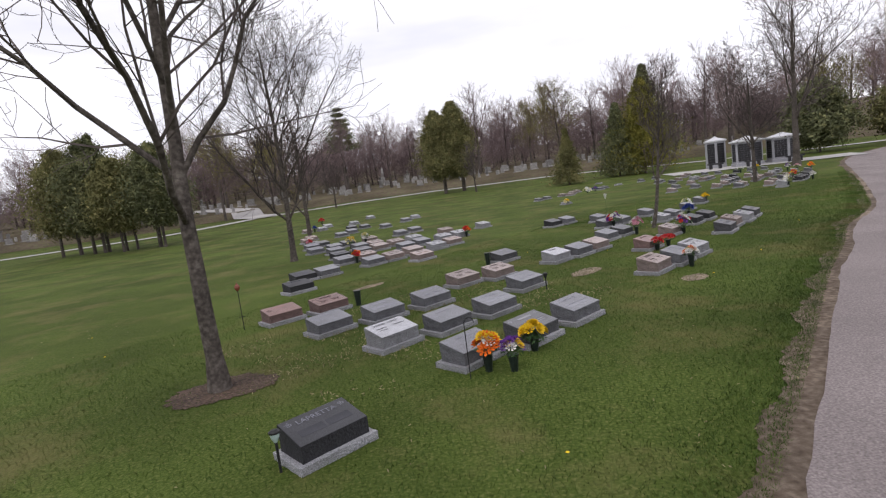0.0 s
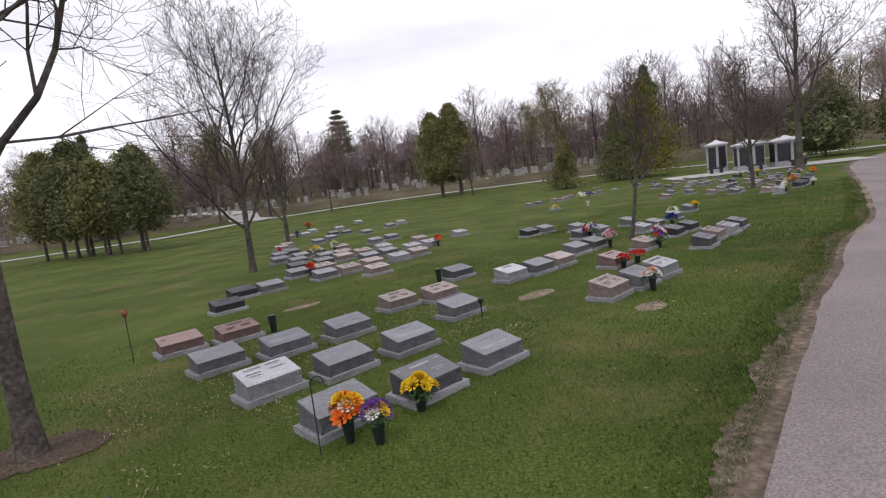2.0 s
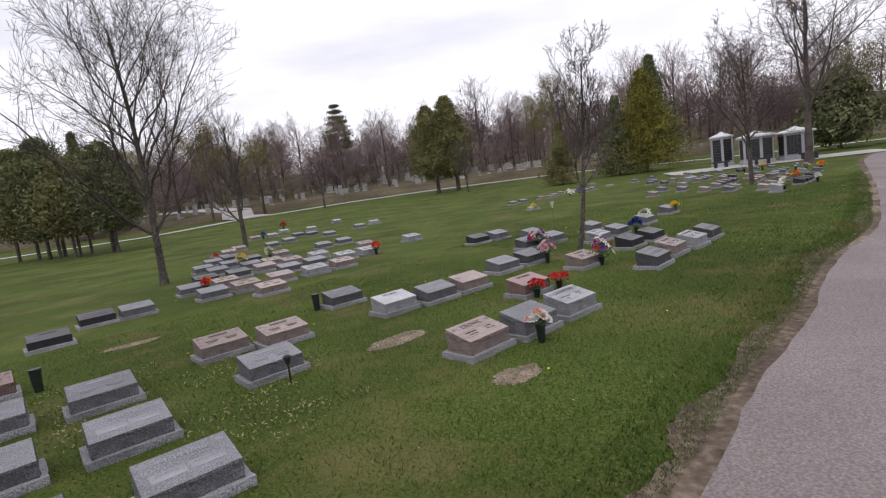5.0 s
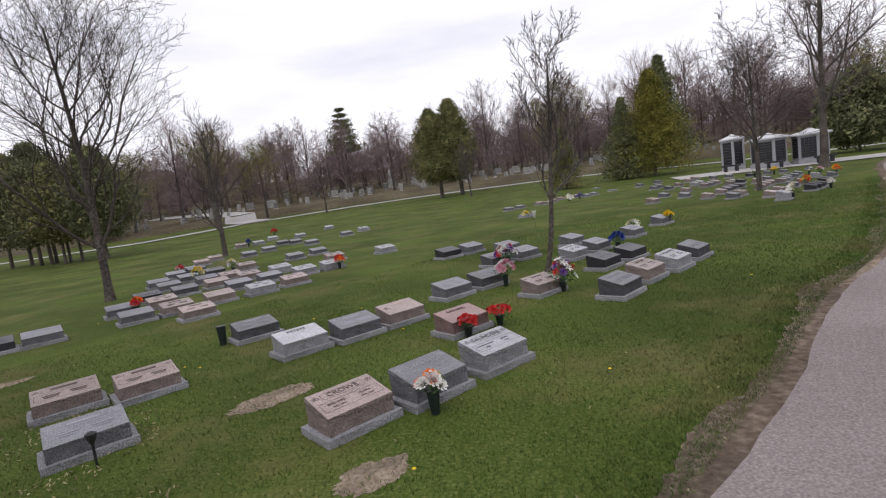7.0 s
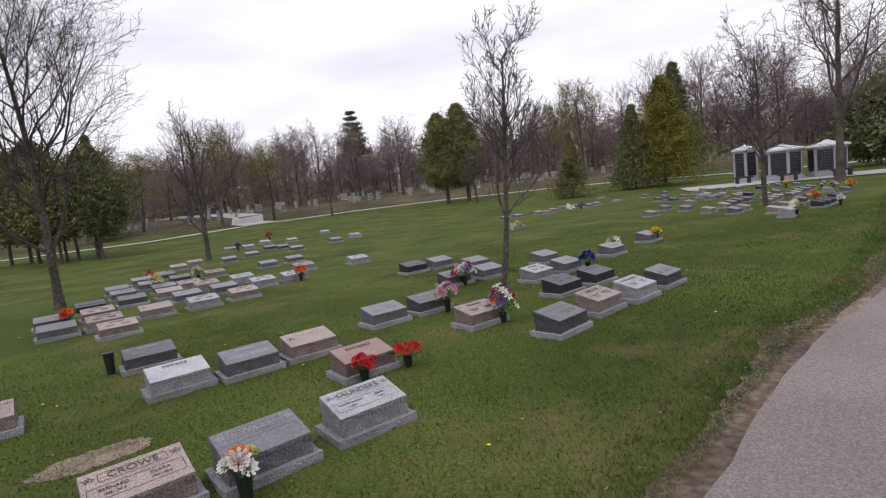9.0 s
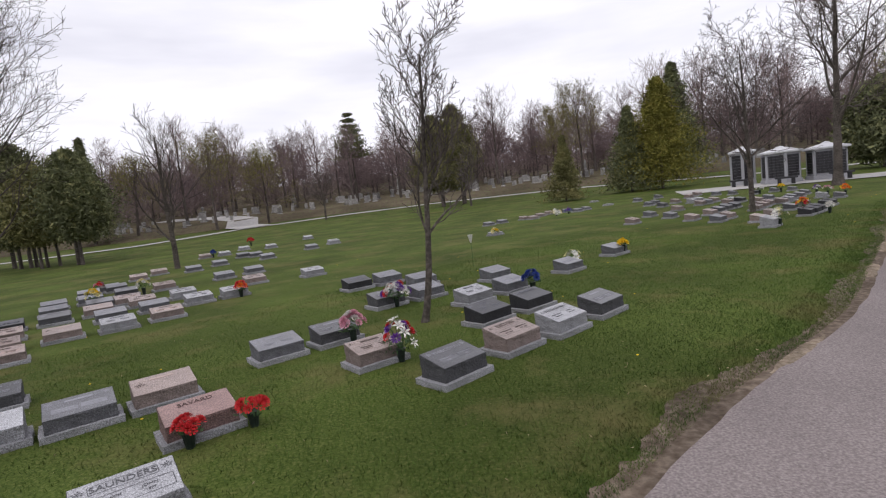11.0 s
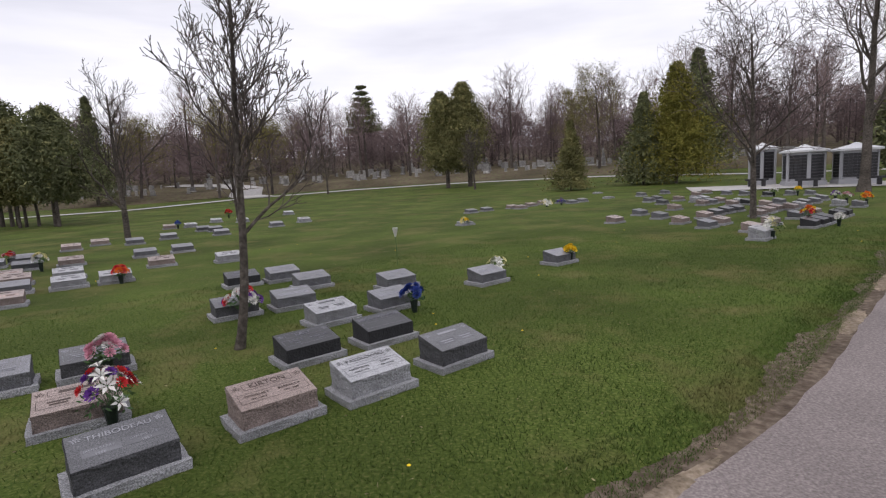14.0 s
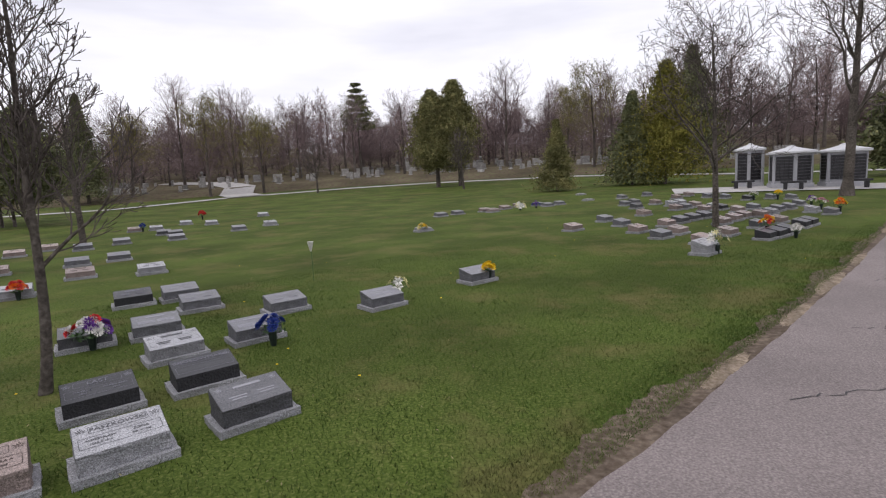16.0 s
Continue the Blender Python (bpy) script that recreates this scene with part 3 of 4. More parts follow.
# leafing trees with a yellow-green haze of buds
for k, (x, y, h) in enumerate([(-33, 71, 11), (-27, 74, 9), (17, 84, 11.5), (-44, 70, 9), (14, 96, 10), (47, 66, 9)]):
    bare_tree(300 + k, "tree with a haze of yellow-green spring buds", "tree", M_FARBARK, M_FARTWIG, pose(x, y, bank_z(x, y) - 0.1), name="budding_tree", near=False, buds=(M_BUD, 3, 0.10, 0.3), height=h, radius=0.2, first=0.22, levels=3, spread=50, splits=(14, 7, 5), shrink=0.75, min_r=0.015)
# thicket along the bank
proto = None
for k in range(150):
    x = -100 + 1.25 * k + rng.uniform(-1, 1)
    y = (92 if x > -45 else 80) + (rng.uniform(8, 18) if k % 3 == 0 else rng.uniform(14, 60))
    if x > 40 and y < 90:
        continue
    m = pose(x, y, bank_z(x, y) - 0.05, 0, 0, rng.uniform(0, 360))
    if proto is None:
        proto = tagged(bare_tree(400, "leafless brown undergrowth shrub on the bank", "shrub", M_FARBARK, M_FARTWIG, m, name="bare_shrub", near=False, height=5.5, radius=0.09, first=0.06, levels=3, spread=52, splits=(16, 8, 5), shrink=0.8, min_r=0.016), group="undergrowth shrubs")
    else:
        ob = copy_thing(proto, m)
        s = rng.uniform(0.6, 1.1) if k % 3 == 0 else rng.uniform(1.0, 1.7)
        ob.scale = (s * 1.4, s * 1.2, s)


# ---- old headstones on the bank ----
def headstone(kind):
    root = new("old_headstone")
    if kind == 0:
        bm = box_bm(0.62, 0.2, 0.95, 0.2, 0.03)
        for v in bm.verts:
            if v.co.z > 1.0:
                v.co.z += 0.12 * (1 - (v.co.x / 0.31) ** 2)
        part("slab", bm, M_OLDSTONE, root)
        part("base", box_bm(0.85, 0.4, 0.28, -0.05, 0.03), M_OLDSTONE, root)
        tagged(root, "weathered upright grey headstone with rounded top", "headstone")
    elif kind == 1:
        part("base", box_bm(1.1, 1.1, 0.5, -0.05, 0.04), M_OLDSTONE, root)
        part("pedestal", box_bm(0.75, 0.75, 1.0, 0.45, 0.04), M_OLDSTONE, root)
        part("shaft", lathe_bm([(0.42, 1.45), (0.34, 1.55), (0.2, 3.3), (0.03, 3.6)], 4), M_OLDSTONE, root)
        tagged(root, "tall weathered stone obelisk monument on pedestal", "monument")
    elif kind == 2:
        part("base", box_bm(1.7, 0.6, 0.35, -0.05, 0.04), M_OLDSTONE, root)
        part("slab", box_bm(1.3, 0.35, 1.0, 0.3, 0.05), M_OLDSTONE, root)
        tagged(root, "broad grey granite family headstone", "headstone")
    else:
        part("base", box_bm(0.9, 0.9, 0.45, -0.05, 0.04), M_OLDSTONE, root)
        part("pedestal", box_bm(0.6, 0.6, 1.1, 0.4, 0.03), M_OLDSTONE, root)
        part("cap", box_bm(0.8, 0.8, 0.2, 1.5, 0.05), M_OLDSTONE, root)
        part("urn", lathe_bm([(0.12, 1.7), (0.1, 1.85), (0.24, 2.1), (0.22, 2.3), (0.05, 2.45)], 10), M_OLDSTONE, root)
        tagged(root, "weathered stone monument crowned with an urn", "monument")
    tagged(root, group="old headstones on the bank")
    return root


protos = {}
rng = random.Random(9)
for k in range(170):
    x = -72 + 118 * (k + rng.random()) / 170
    off = rng.choice([8, 10, 13, 17, 21, 26]) + rng.uniform(-1.5, 1.5)
    y0 = max(48, 80 - 0.0020 * (x + 5) ** 2 if x > -5 else 80 - 0.011 * (x + 5) ** 2 if x > -40 else 66.5 - 0.22 * (-40 - x))
    y = y0 + off
    kind = rng.choices([0, 1, 2, 3], [7, 0.5, 3, 1.2])[0]
    m = pose(x, y, bank_z(x, y) - 0.05, 0, 0, rng.uniform(-12, 12))
    if kind not in protos:
        protos[kind] = headstone(kind)
        protos[kind].matrix_basis = m
    else:
        ob = copy_thing(protos[kind], m)
        s = rng.uniform(0.6, 1.05)
        ob.scale = (s, s, s)


# ---- niche pavilions ----
def pavilion(x, y, radius, eave, rz, label):
    root = tagged(new("niche_pavilion"), label, "columbarium", "niche pavilions")
    root.matrix_basis = on_ground(x, y, rz)
    n = 6
    part("plinth", lathe_bm([(radius * 1.06, -0.1), (radius * 1.06, 0.28), (radius * 1.0, 0.3)], n), M_WHITEGRANITE, root)
    part("core", lathe_bm([(radius * 0.93, 0.3), (radius * 0.93, eave)], n), M_WHITEGRANITE, root)
    bm = lathe_bm([(radius * 1.04, eave - 0.02), (radius * 1.16, eave + 0.02), (radius * 1.16, eave + 0.12), (radius * 0.25, eave + 0.38), (radius * 0.16, eave + 0.46), (0.02, eave + 0.5)], n)
    part("roof", bm, M_ROOF, root, "pale grey hipped roof")
    side = radius * 0.93
    apothem = side * math.cos(math.pi / n)
    tall = eave - 0.3
    for i in range(n):
        a = 2 * math.pi * (i + 0.5) / n
        c = 2 * math.pi * i / n
        bm = box_bm(0.16, 0.2, tall, 0.3, 0.015)
        ob = part("pillar", bm, M_WHITEGRANITE, root)
        ob.matrix_basis = Matrix.Translation((side * 0.97 * math.cos(c), side * 0.97 * math.sin(c), 0)) @ Matrix.Rotation(c, 4, "Z")
        bm = bmesh.new()
        rows, cols = 8, 4
        w, h = side * 0.84 / cols, (tall - 0.3) / rows
        for r in range(rows):
            for k in range(cols):
                g = bmesh.ops.create_cube(bm, size=1)["verts"]
                for vv in g:
                    vv.co = Vector((vv.co.x * 0.05, vv.co.y * (w - 0.012) + (k - (cols - 1) / 2) * w, vv.co.z * (h - 0.012) + 0.45 + (r + 0.5) * h))
        ob = tagged(part("niche_panel", bm, M_NICHE, root, "black granite niche front"), kind="stuff")
        ob.matrix_basis = Matrix.Rotation(a, 4, "Z") @ Matrix.Translation((apothem + 0.02, 0, 0))
    return root


pavilion(23.74, 47.6, 0.9, 2.35, 8, "narrow niche pavilion of white granite with black panels")
pavilion(25.03, 44.8, 1.2, 2.05, 20, "six-sided niche pavilion of white granite with black panels")
pavilion(27.53, 44.1, 1.15, 2.0, 25, "six-sided white granite niche pavilion with pale hipped roof")


def bench(x, y, rz):
    root = tagged(new("stone_bench"), "black polished granite bench on two legs", "bench", "benches by the pavilions")
    root.matrix_basis = on_ground(x, y, rz, 0.05)
    part("seat", box_bm(1.25, 0.42, 0.12, 0.36, 0.015), M_NICHE, root)
    for o in (-0.38, 0.38):
        part("leg", box_bm(0.2, 0.34, 0.40, -0.04, 0.015, at=(o, 0)), M_NICHE, root)
    return root


bench(22.6, 45.4, -10)
bench(24.3, 42.6, -20)
bench(27.2, 41.9, -20)


# ---- grave markers ----
TURN_OF_ROWS = 47.0


def rough_up(bm, amount, keep_top=None):
    for v in bm.verts:
        p = v.co
        if keep_top is not None and p.z > keep_top(p.y) - 0.004:
            continue
        n = Vector((noise.noise((p.x * 14, p.y * 14, p.z * 14 + 3)), noise.noise((p.x * 14 + 9, p.y * 14, p.z * 14)), 0.3 * noise.noise((p.x * 14, p.y * 14 + 5, p.z * 14))))
        v.co += n * amount


def bar(name, x0, x1, y, hgt, top_z, slope, mat, parent):
    """A thin raised bar lying on the sloping face."""
    bm = box_bm(x1 - x0, hgt, 0.003, 0, 0, at=((x0 + x1) / 2, 0))
    ob = part(name, bm, mat, parent)
    ob.matrix_basis = Matrix.Translation((0, y, top_z(y) + 0.0005)) @ Matrix.Rotation(slope, 4, "X")
    return ob


def frame_bm(w, h, t, r=0.012):
    """A thin rounded outline w by h."""
    bm = bmesh.new()
    outer, inner = [], []
    for cx, cy, a0 in ((w / 2 - r, h / 2 - r, 0), (-w / 2 + r, h / 2 - r, 90), (-w / 2 + r, -h / 2 + r, 180), (w / 2 - r, -h / 2 + r, 270)):
        for k in range(4):
            a = radians(a0 + 30 * k)
            outer.append(bm.verts.new((cx + r * math.cos(a), cy + r * math.sin(a), 0.003)))
            inner.append(bm.verts.new((cx + (r - t) * math.cos(a), cy + (r - t) * math.sin(a), 0.003)))
    n = len(outer)
    for i in range(n):
        bm.faces.new((outer[i], outer[(i + 1) % n], inner[(i + 1) % n], inner[i]))
    bmesh.ops.solidify(bm, geom=bm.faces[:], thickness=0.002)
    return bm


def rosette_bm(r, seed):
    """A small carved flower with leaves."""
    bm = bmesh.new()
    rr = random.Random(seed)
    for k in range(9):
        a = 2 * math.pi * k / 9
        c = Vector((math.cos(a), math.sin(a), 0)) * r * (0.45 if k % 2 else 0.75)
        d = Vector((math.cos(a), math.sin(a), 0)) * r * 0.32
        s = Vector((-d.y, d.x, 0)) * 0.55
        bm.faces.new([bm.verts.new(p + Vector((0, 0, 0.0035))) for p in (c - d, c + s, c + d, c - s)])
    bmesh.ops.create_circle(bm, cap_ends=True, segments=8, radius=r * 0.2, matrix=Matrix.Translation((0, 0, 0.004)))
    return bm


def words(text, size, mat, parent, x, y, top_z, slope, name="lettering"):
    cu = bpy.data.curves.new("words", "FONT")
    cu.body, cu.size, cu.align_x, cu.align_y, cu.extrude = text, size, "CENTER", "CENTER", 0.0012
    tmp = bpy.data.objects.new("words", cu)
    me = bpy.data.meshes.new_from_object(tmp)
    bpy.data.objects.remove(tmp)
    me.materials.append(mat)
    ob = new(name, me)
    ob.parent = parent
    ob.matrix_basis = Matrix.Translation((x, y, top_z(y) + 0.003)) @ Matrix.Rotation(slope, 4, "X")
    return ob


def marker(colour, height, style, lines=None, length=0.58, depth=0.35, base=True):
    """A bevel marker: rock-pitched base, block with rough sides and a polished sloping face, carved panels and writing."""
    root = tagged(new("grave_marker"), GRANITES[colour][0] + " granite slant-topped grave marker resting on a rough grey base", "grave marker", "grave markers on the lawn")
    bz = 0.06 if base else 0.0
    front, back = bz + (height - bz) * 0.74, bz + (height - bz) * 1.20
    slope = math.atan2(back - front, depth)

    def top_z(y):
        return front + (back - front) * (y + depth / 2) / depth

    if base:
        bm = box_bm(length + 0.09, depth + 0.09, bz + 0.05, -0.05, 0, 5)
        rough_up(bm, 0.014)
        part("base", bm, M_BASE, root, "rough grey granite base")
    bm = box_bm(length, depth, 1, 0, 0, 7)
    for v in bm.verts:
        v.co.z = bz + v.co.z * (top_z(v.co.y) - bz)
    rough_up(bm, 0.016 if colour != "k" else 0.005, top_z)
    bm.faces.ensure_lookup_table()
    top = [f for f in bm.faces if all(v.co.z > top_z(v.co.y) - 0.006 for v in f.verts)]
    bmesh.ops.delete(bm, geom=top, context="FACES")
    # sides take the darker tone with painted-in shade, the face the lighter one
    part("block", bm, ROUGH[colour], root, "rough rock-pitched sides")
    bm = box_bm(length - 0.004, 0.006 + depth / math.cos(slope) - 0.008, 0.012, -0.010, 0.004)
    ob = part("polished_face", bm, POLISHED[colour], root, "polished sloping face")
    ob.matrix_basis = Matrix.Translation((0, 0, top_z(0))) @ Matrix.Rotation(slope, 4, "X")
    frost, cut = M_FROST[colour], M_CUT[colour]
    z3 = lambda y: top_z(y) + 0.001
    if style == 0:
        for (w, h, y) in ((length * 0.66, 0.085, 0.09), (length * 0.9, 0.125, -0.05)):
            ob = part("carved_frame", frame_bm(w, h, 0.004), cut, root)
            ob.matrix_basis = Matrix.Translation((0, y, z3(y))) @ Matrix.Rotation(slope, 4, "X")
        for sx in (-1, 1):
            ob = part("carved_rosette", rosette_bm(0.035, 3), cut, root)
            ob.matrix_basis = Matrix.Translation((sx * length * 0.415, 0.1, z3(0.1))) @ Matrix.Rotation(slope, 4, "X")
    elif style == 1:
        for sx in (-1, 1):
            bm = box_bm(length * 0.36, 0.085, 0.003)
            ob = part("frosted_panel", bm, frost, root)
            ob.matrix_basis = Matrix.Translation((sx * length * 0.2, -0.045, top_z(-0.045) + 0.0005)) @ Matrix.Rotation(slope, 4, "X")
            ob = part("carved_rosette", rosette_bm(0.03, 5), cut, root)
            ob.matrix_basis = Matrix.Translation((sx * length * 0.4, 0.11, z3(0.11))) @ Matrix.Rotation(slope, 4, "X")
    elif style == 2:
        ob = part("carved_rosette", rosette_bm(0.05, 8), cut, root)
        ob.matrix_basis = Matrix.Translation((-length * 0.36, 0.02, z3(0.02))) @ Matrix.Rotation(slope, 4, "X")
    if lines:
        for text, size, x, y in lines:
            words(text, size, cut, root, x, y, lambda q: top_z(q) + 0.002, slope)
    else:
        bar("writing", -length * 0.2, length * 0.2, 0.095, 0.032, lambda q: top_z(q) + 0.002, slope, cut if style != 2 else frost, root)
        if style != 2:
            for sx in (-1, 1):
                bar("writing", sx * length * 0.2 - 0.075, sx * length * 0.2 + 0.075, -0.035, 0.014, lambda q: top_z(q) + 0.0035, slope, cut, root)
                bar("writing", sx * length * 0.2 - 0.06, sx * length * 0.2 + 0.06, -0.07, 0.011, lambda q: top_z(q) + 0.0035, slope, cut, root)
    return root


def two(name, a, b, c="", d=""):
    out = [(name, min(0.078, 0.60 / len(name)), 0, 0.09)]
    for x, s, t in ((-0.125, a, c), (0.125, b, d)):
        if s:
            out.append((s, min(0.036, 0.30 / len(s)), x, -0.03))
        if t:
            out.append((t, min(0.030, 0.27 / len(t)), x, -0.075))
    return out


# writing that can be read, by marker place
WRITTEN = {
    (6.15, 11.06): (1, two("THIBODEAU", "JAMES BARRY", "DARLENE HELEN", "1956", "1957")),
    (6.72, 11.89): (0, two("KIRTON", "DOUGLAS F", "BARBARA A", "1931 - 2012", "1934 - 2009")),
    (7.32, 12.46): (0, two("PASZKOWSKI", "MIECZYSLAW", "ZOFIA", "MAR 9 1916", "FEB 10 1922")),
    (6.38, 13.22): (0, two("LAST", "DAVID G", "KAREN ANN", "1945", "1947")),
    (7.00, 13.85): (0, two("BOSOWMAN", "", "")),
    (3.28, 7.71): (0, two("CROWE", "BERNARD", "CLARA", "1929 - 2016", "1934 - 2014")),
    (3.85, 8.18): (0, two("WILES", "", "MARCELLA J")),
    (4.41, 8.77): (0, two("SAUNDERS", "THOMAS WAYNE", "JOHN", "1951", "1977")),
    (2.03, 9.91): (3, two("PETERS", "", "")),
    (-0.90, 5.23): (3, [("SCHMID   M'EVOY", 0.05, 0, 0.11), ("GERHARD H", 0.028, -0.14, 0.02), ("MARGARET A", 0.028, 0.14, 0.02), ("DEC 26 2007", 0.022, -0.14, -0.03)]),
    (0.07, 4.33): (0, [("McNAIR", 0.06, 0, 0.095), ("SUZANNE", 0.036, 0.12, -0.035), ("OCT 4 1950", 0.028, 0.12, -0.08)]),
    (1.44, 5.44): (1, two("McPHAIL", "JOSEPH R", "MONICA M")),
    (0.46, 6.25): (1, two("FAIRFIO", "", "SHIRLEY")),
    (-1.11, 2.70): (1, two("LAPRETTA", "", "")),
    (4.02, 10.08): (3, two("SAVARD", "", "")),
}
MODELS = {}
rng = random.Random(17)


def place_stones(stones, turn=TURN_OF_ROWS, length=0.58, depth=0.35):
    for x, y, colour, h in stones:
        m = on_ground(x, y, turn + rng.uniform(-1.2, 1.2))
        if (x, y) in WRITTEN:
            style, lines = WRITTEN[(x, y)]
            marker(colour, h, style, lines, length, depth).matrix_basis = m
            continue
        style = rng.choice([0, 0, 1, 2])
        key = (colour, h, style, length)
        if key not in MODELS:
            MODELS[key] = marker(colour, h, style, None, length, depth)
            MODELS[key].matrix_basis = m
        else:
            copy_thing(MODELS[key], m)


STONES_A = [
    (-1.11, 2.70, "k", 0.235), (-0.90, 5.23, "w", 0.25), (0.07, 4.33, "g", 0.235), (0.79, 4.80, "d", 0.235), (1.44, 5.44, "g", 0.235), (-3.05, 7.33, "r", 0.225),
    (-1.97, 6.28, "g", 0.225), (-1.23, 6.67, "g", 0.225), (-0.21, 5.67, "g", 0.225), (0.46, 6.25, "g", 0.225), (1.07, 7.64, "g", 0.225), (-2.34, 7.69, "r", 0.225),
    (-0.52, 7.22, "g", 0.225), (0.02, 8.61, "p", 0.225), (0.71, 8.90, "p", 0.225), (0.99, 10.85, "d", 0.225),
]
STONES_B = [
    (-3.63, 10.07, "k", 0.22), (-3.98, 11.56, "k", 0.22), (-3.48, 12.01, "g", 0.22),
]
STONES_E = [
    (3.28, 7.71, "p", 0.25), (3.85, 8.18, "g", 0.25), (4.41, 8.77, "w", 0.25), (2.03, 9.91, "w", 0.235), (2.61, 10.34, "g", 0.235), (3.12, 10.85, "p", 0.235),
    (3.74, 12.17, "g", 0.235), (4.30, 12.74, "d", 0.235), (4.02, 10.08, "r", 0.235), (5.15, 11.71, "p", 0.235), (4.48, 14.92, "d", 0.235), (3.26, 17.09, "k", 0.235),
    (3.84, 17.55, "g", 0.235), (4.77, 16.83, "g", 0.235), (5.12, 15.43, "g", 0.235),
]
STONES_K = [
    (6.15, 11.06, "d", 0.25), (6.72, 11.89, "p", 0.25), (7.32, 12.46, "w", 0.25), (7.91, 13.21, "d", 0.25), (6.38, 13.22, "k", 0.235), (7.00, 13.85, "k", 0.235),
    (6.06, 14.60, "w", 0.235), (6.67, 15.33, "g", 0.235), (6.35, 16.74, "g", 0.235), (7.86, 17.00, "g", 0.235), (9.12, 18.83, "g", 0.235),
]
STONES_L = [
    (-3.45, 13.94, "g", 0.22), (-2.44, 13.01, "g", 0.22), (-3.93, 15.44, "k", 0.22), (-2.90, 14.47, "p", 0.22), (-1.94, 13.53, "p", 0.22), (-1.06, 12.80, "p", 0.22),
    (-5.50, 18.15, "g", 0.22), (-4.49, 17.13, "g", 0.22), (-3.30, 15.97, "d", 0.22), (-6.18, 20.04, "g", 0.22), (-4.91, 18.72, "g", 0.22), (-6.40, 21.11, "g", 0.22),
    (-6.00, 20.95, "d", 0.22), (-7.47, 23.79, "p", 0.22), (-7.72, 25.28, "p", 0.22), (-4.58, 19.65, "d", 0.22), (-3.71, 17.69, "g", 0.22), (-2.83, 16.66, "p", 0.22),
    (-1.82, 15.86, "g", 0.22), (-1.44, 14.27, "p", 0.22), (-0.76, 14.81, "w", 0.22), (-2.35, 17.48, "p", 0.22), (-3.79, 20.25, "p", 0.22), (-1.35, 16.59, "g", 0.22),
]
STONES_L1 = [
    (-0.27, 15.54, "p", 0.22), (-1.76, 18.22, "w", 0.22), (-0.62, 17.14, "w", 0.22), (-0.05, 17.71, "w", 0.22), (-0.60, 19.75, "p", 0.22), (-2.64, 21.61, "g", 0.22),
    (-2.09, 22.51, "g", 0.22), (-6.11, 25.18, "g", 0.22), (-9.82, 31.76, "p", 0.22), (-5.90, 26.72, "g", 0.22), (-9.00, 32.28, "w", 0.22), (-9.31, 34.93, "w", 0.22),
    (-6.55, 29.84, "d", 0.22), (-7.30, 34.34, "w", 0.22), (-5.69, 29.48, "d", 0.22), (-4.17, 27.65, "g", 0.22), (-3.34, 30.69, "g", 0.22), (-2.92, 32.72, "w", 0.22),
    (-6.98, 39.05, "w", 0.22), (-3.19, 18.01, "p", 0.22), (0.94, 20.25, "w", 0.22),
]
STONES_M = [
    (5.38, 34.07, "g", 0.19), (6.07, 34.91, "g", 0.19), (7.32, 35.90, "p", 0.19), (7.78, 35.45, "p", 0.19), (8.26, 37.03, "p", 0.19), (8.90, 38.33, "p", 0.19),
    (9.95, 38.55, "g", 0.19), (10.50, 37.89, "g", 0.19), (11.12, 38.84, "g", 0.19), (5.94, 27.95, "w", 0.14), (12.77, 46.55, "w", 0.1), (12.83, 41.11, "w", 0.1),
]
STONES_R = [
    (11.25, 26.72, "p", 0.22), (12.52, 29.28, "g", 0.22), (12.89, 27.65, "g", 0.22), (13.09, 25.73, "p", 0.22), (14.20, 27.14, "p", 0.22), (14.82, 28.03, "d", 0.22),
    (15.40, 28.78, "d", 0.22), (15.94, 29.34, "d", 0.22), (13.45, 24.30, "g", 0.22), (14.07, 25.10, "p", 0.22), (14.18, 23.10, "p", 0.22), (15.18, 24.50, "p", 0.22),
    (15.88, 27.25, "p", 0.22), (16.53, 28.18, "p", 0.22), (17.09, 28.97, "p", 0.22), (16.49, 26.03, "d", 0.22), (17.46, 27.13, "p", 0.22), (14.19, 31.11, "p", 0.22),
    (14.26, 36.52, "g", 0.22), (14.86, 37.56, "g", 0.22), (14.48, 34.61, "d", 0.22), (14.80, 41.55, "g", 0.22), (16.44, 42.91, "g", 0.22), (15.69, 36.56, "p", 0.22),
]
STONES_R1 = [
    (16.15, 35.29, "w", 0.22), (16.67, 35.89, "w", 0.22), (15.83, 33.06, "p", 0.22), (16.32, 33.53, "g", 0.22), (16.93, 34.36, "p", 0.22), (18.39, 41.30, "p", 0.22),
    (17.36, 39.63, "p", 0.22), (18.93, 39.61, "g", 0.22), (16.71, 32.11, "p", 0.22), (17.29, 32.94, "w", 0.22), (17.43, 32.50, "k", 0.22), (19.46, 38.56, "g", 0.22),
    (17.64, 31.20, "p", 0.22), (18.51, 32.12, "g", 0.22), (17.70, 29.18, "p", 0.22), (18.24, 29.81, "w", 0.22), (20.00, 37.00, "k", 0.22), (21.11, 37.24, "g", 0.22),
    (21.74, 36.65, "g", 0.22), (18.95, 31.04, "g", 0.22), (19.61, 31.68, "g", 0.22), (20.53, 33.03, "g", 0.22), (19.72, 30.14, "w", 0.22), (19.89, 29.21, "g", 0.22),
]
STONES_S = [
    (15.79, 23.61, "k", 0.23), (16.15, 23.96, "k", 0.23), (16.59, 24.48, "k", 0.23), (17.51, 25.79, "k", 0.23), (17.91, 26.27, "k", 0.23), (13.78, 21.50, "w", 0.28),
]

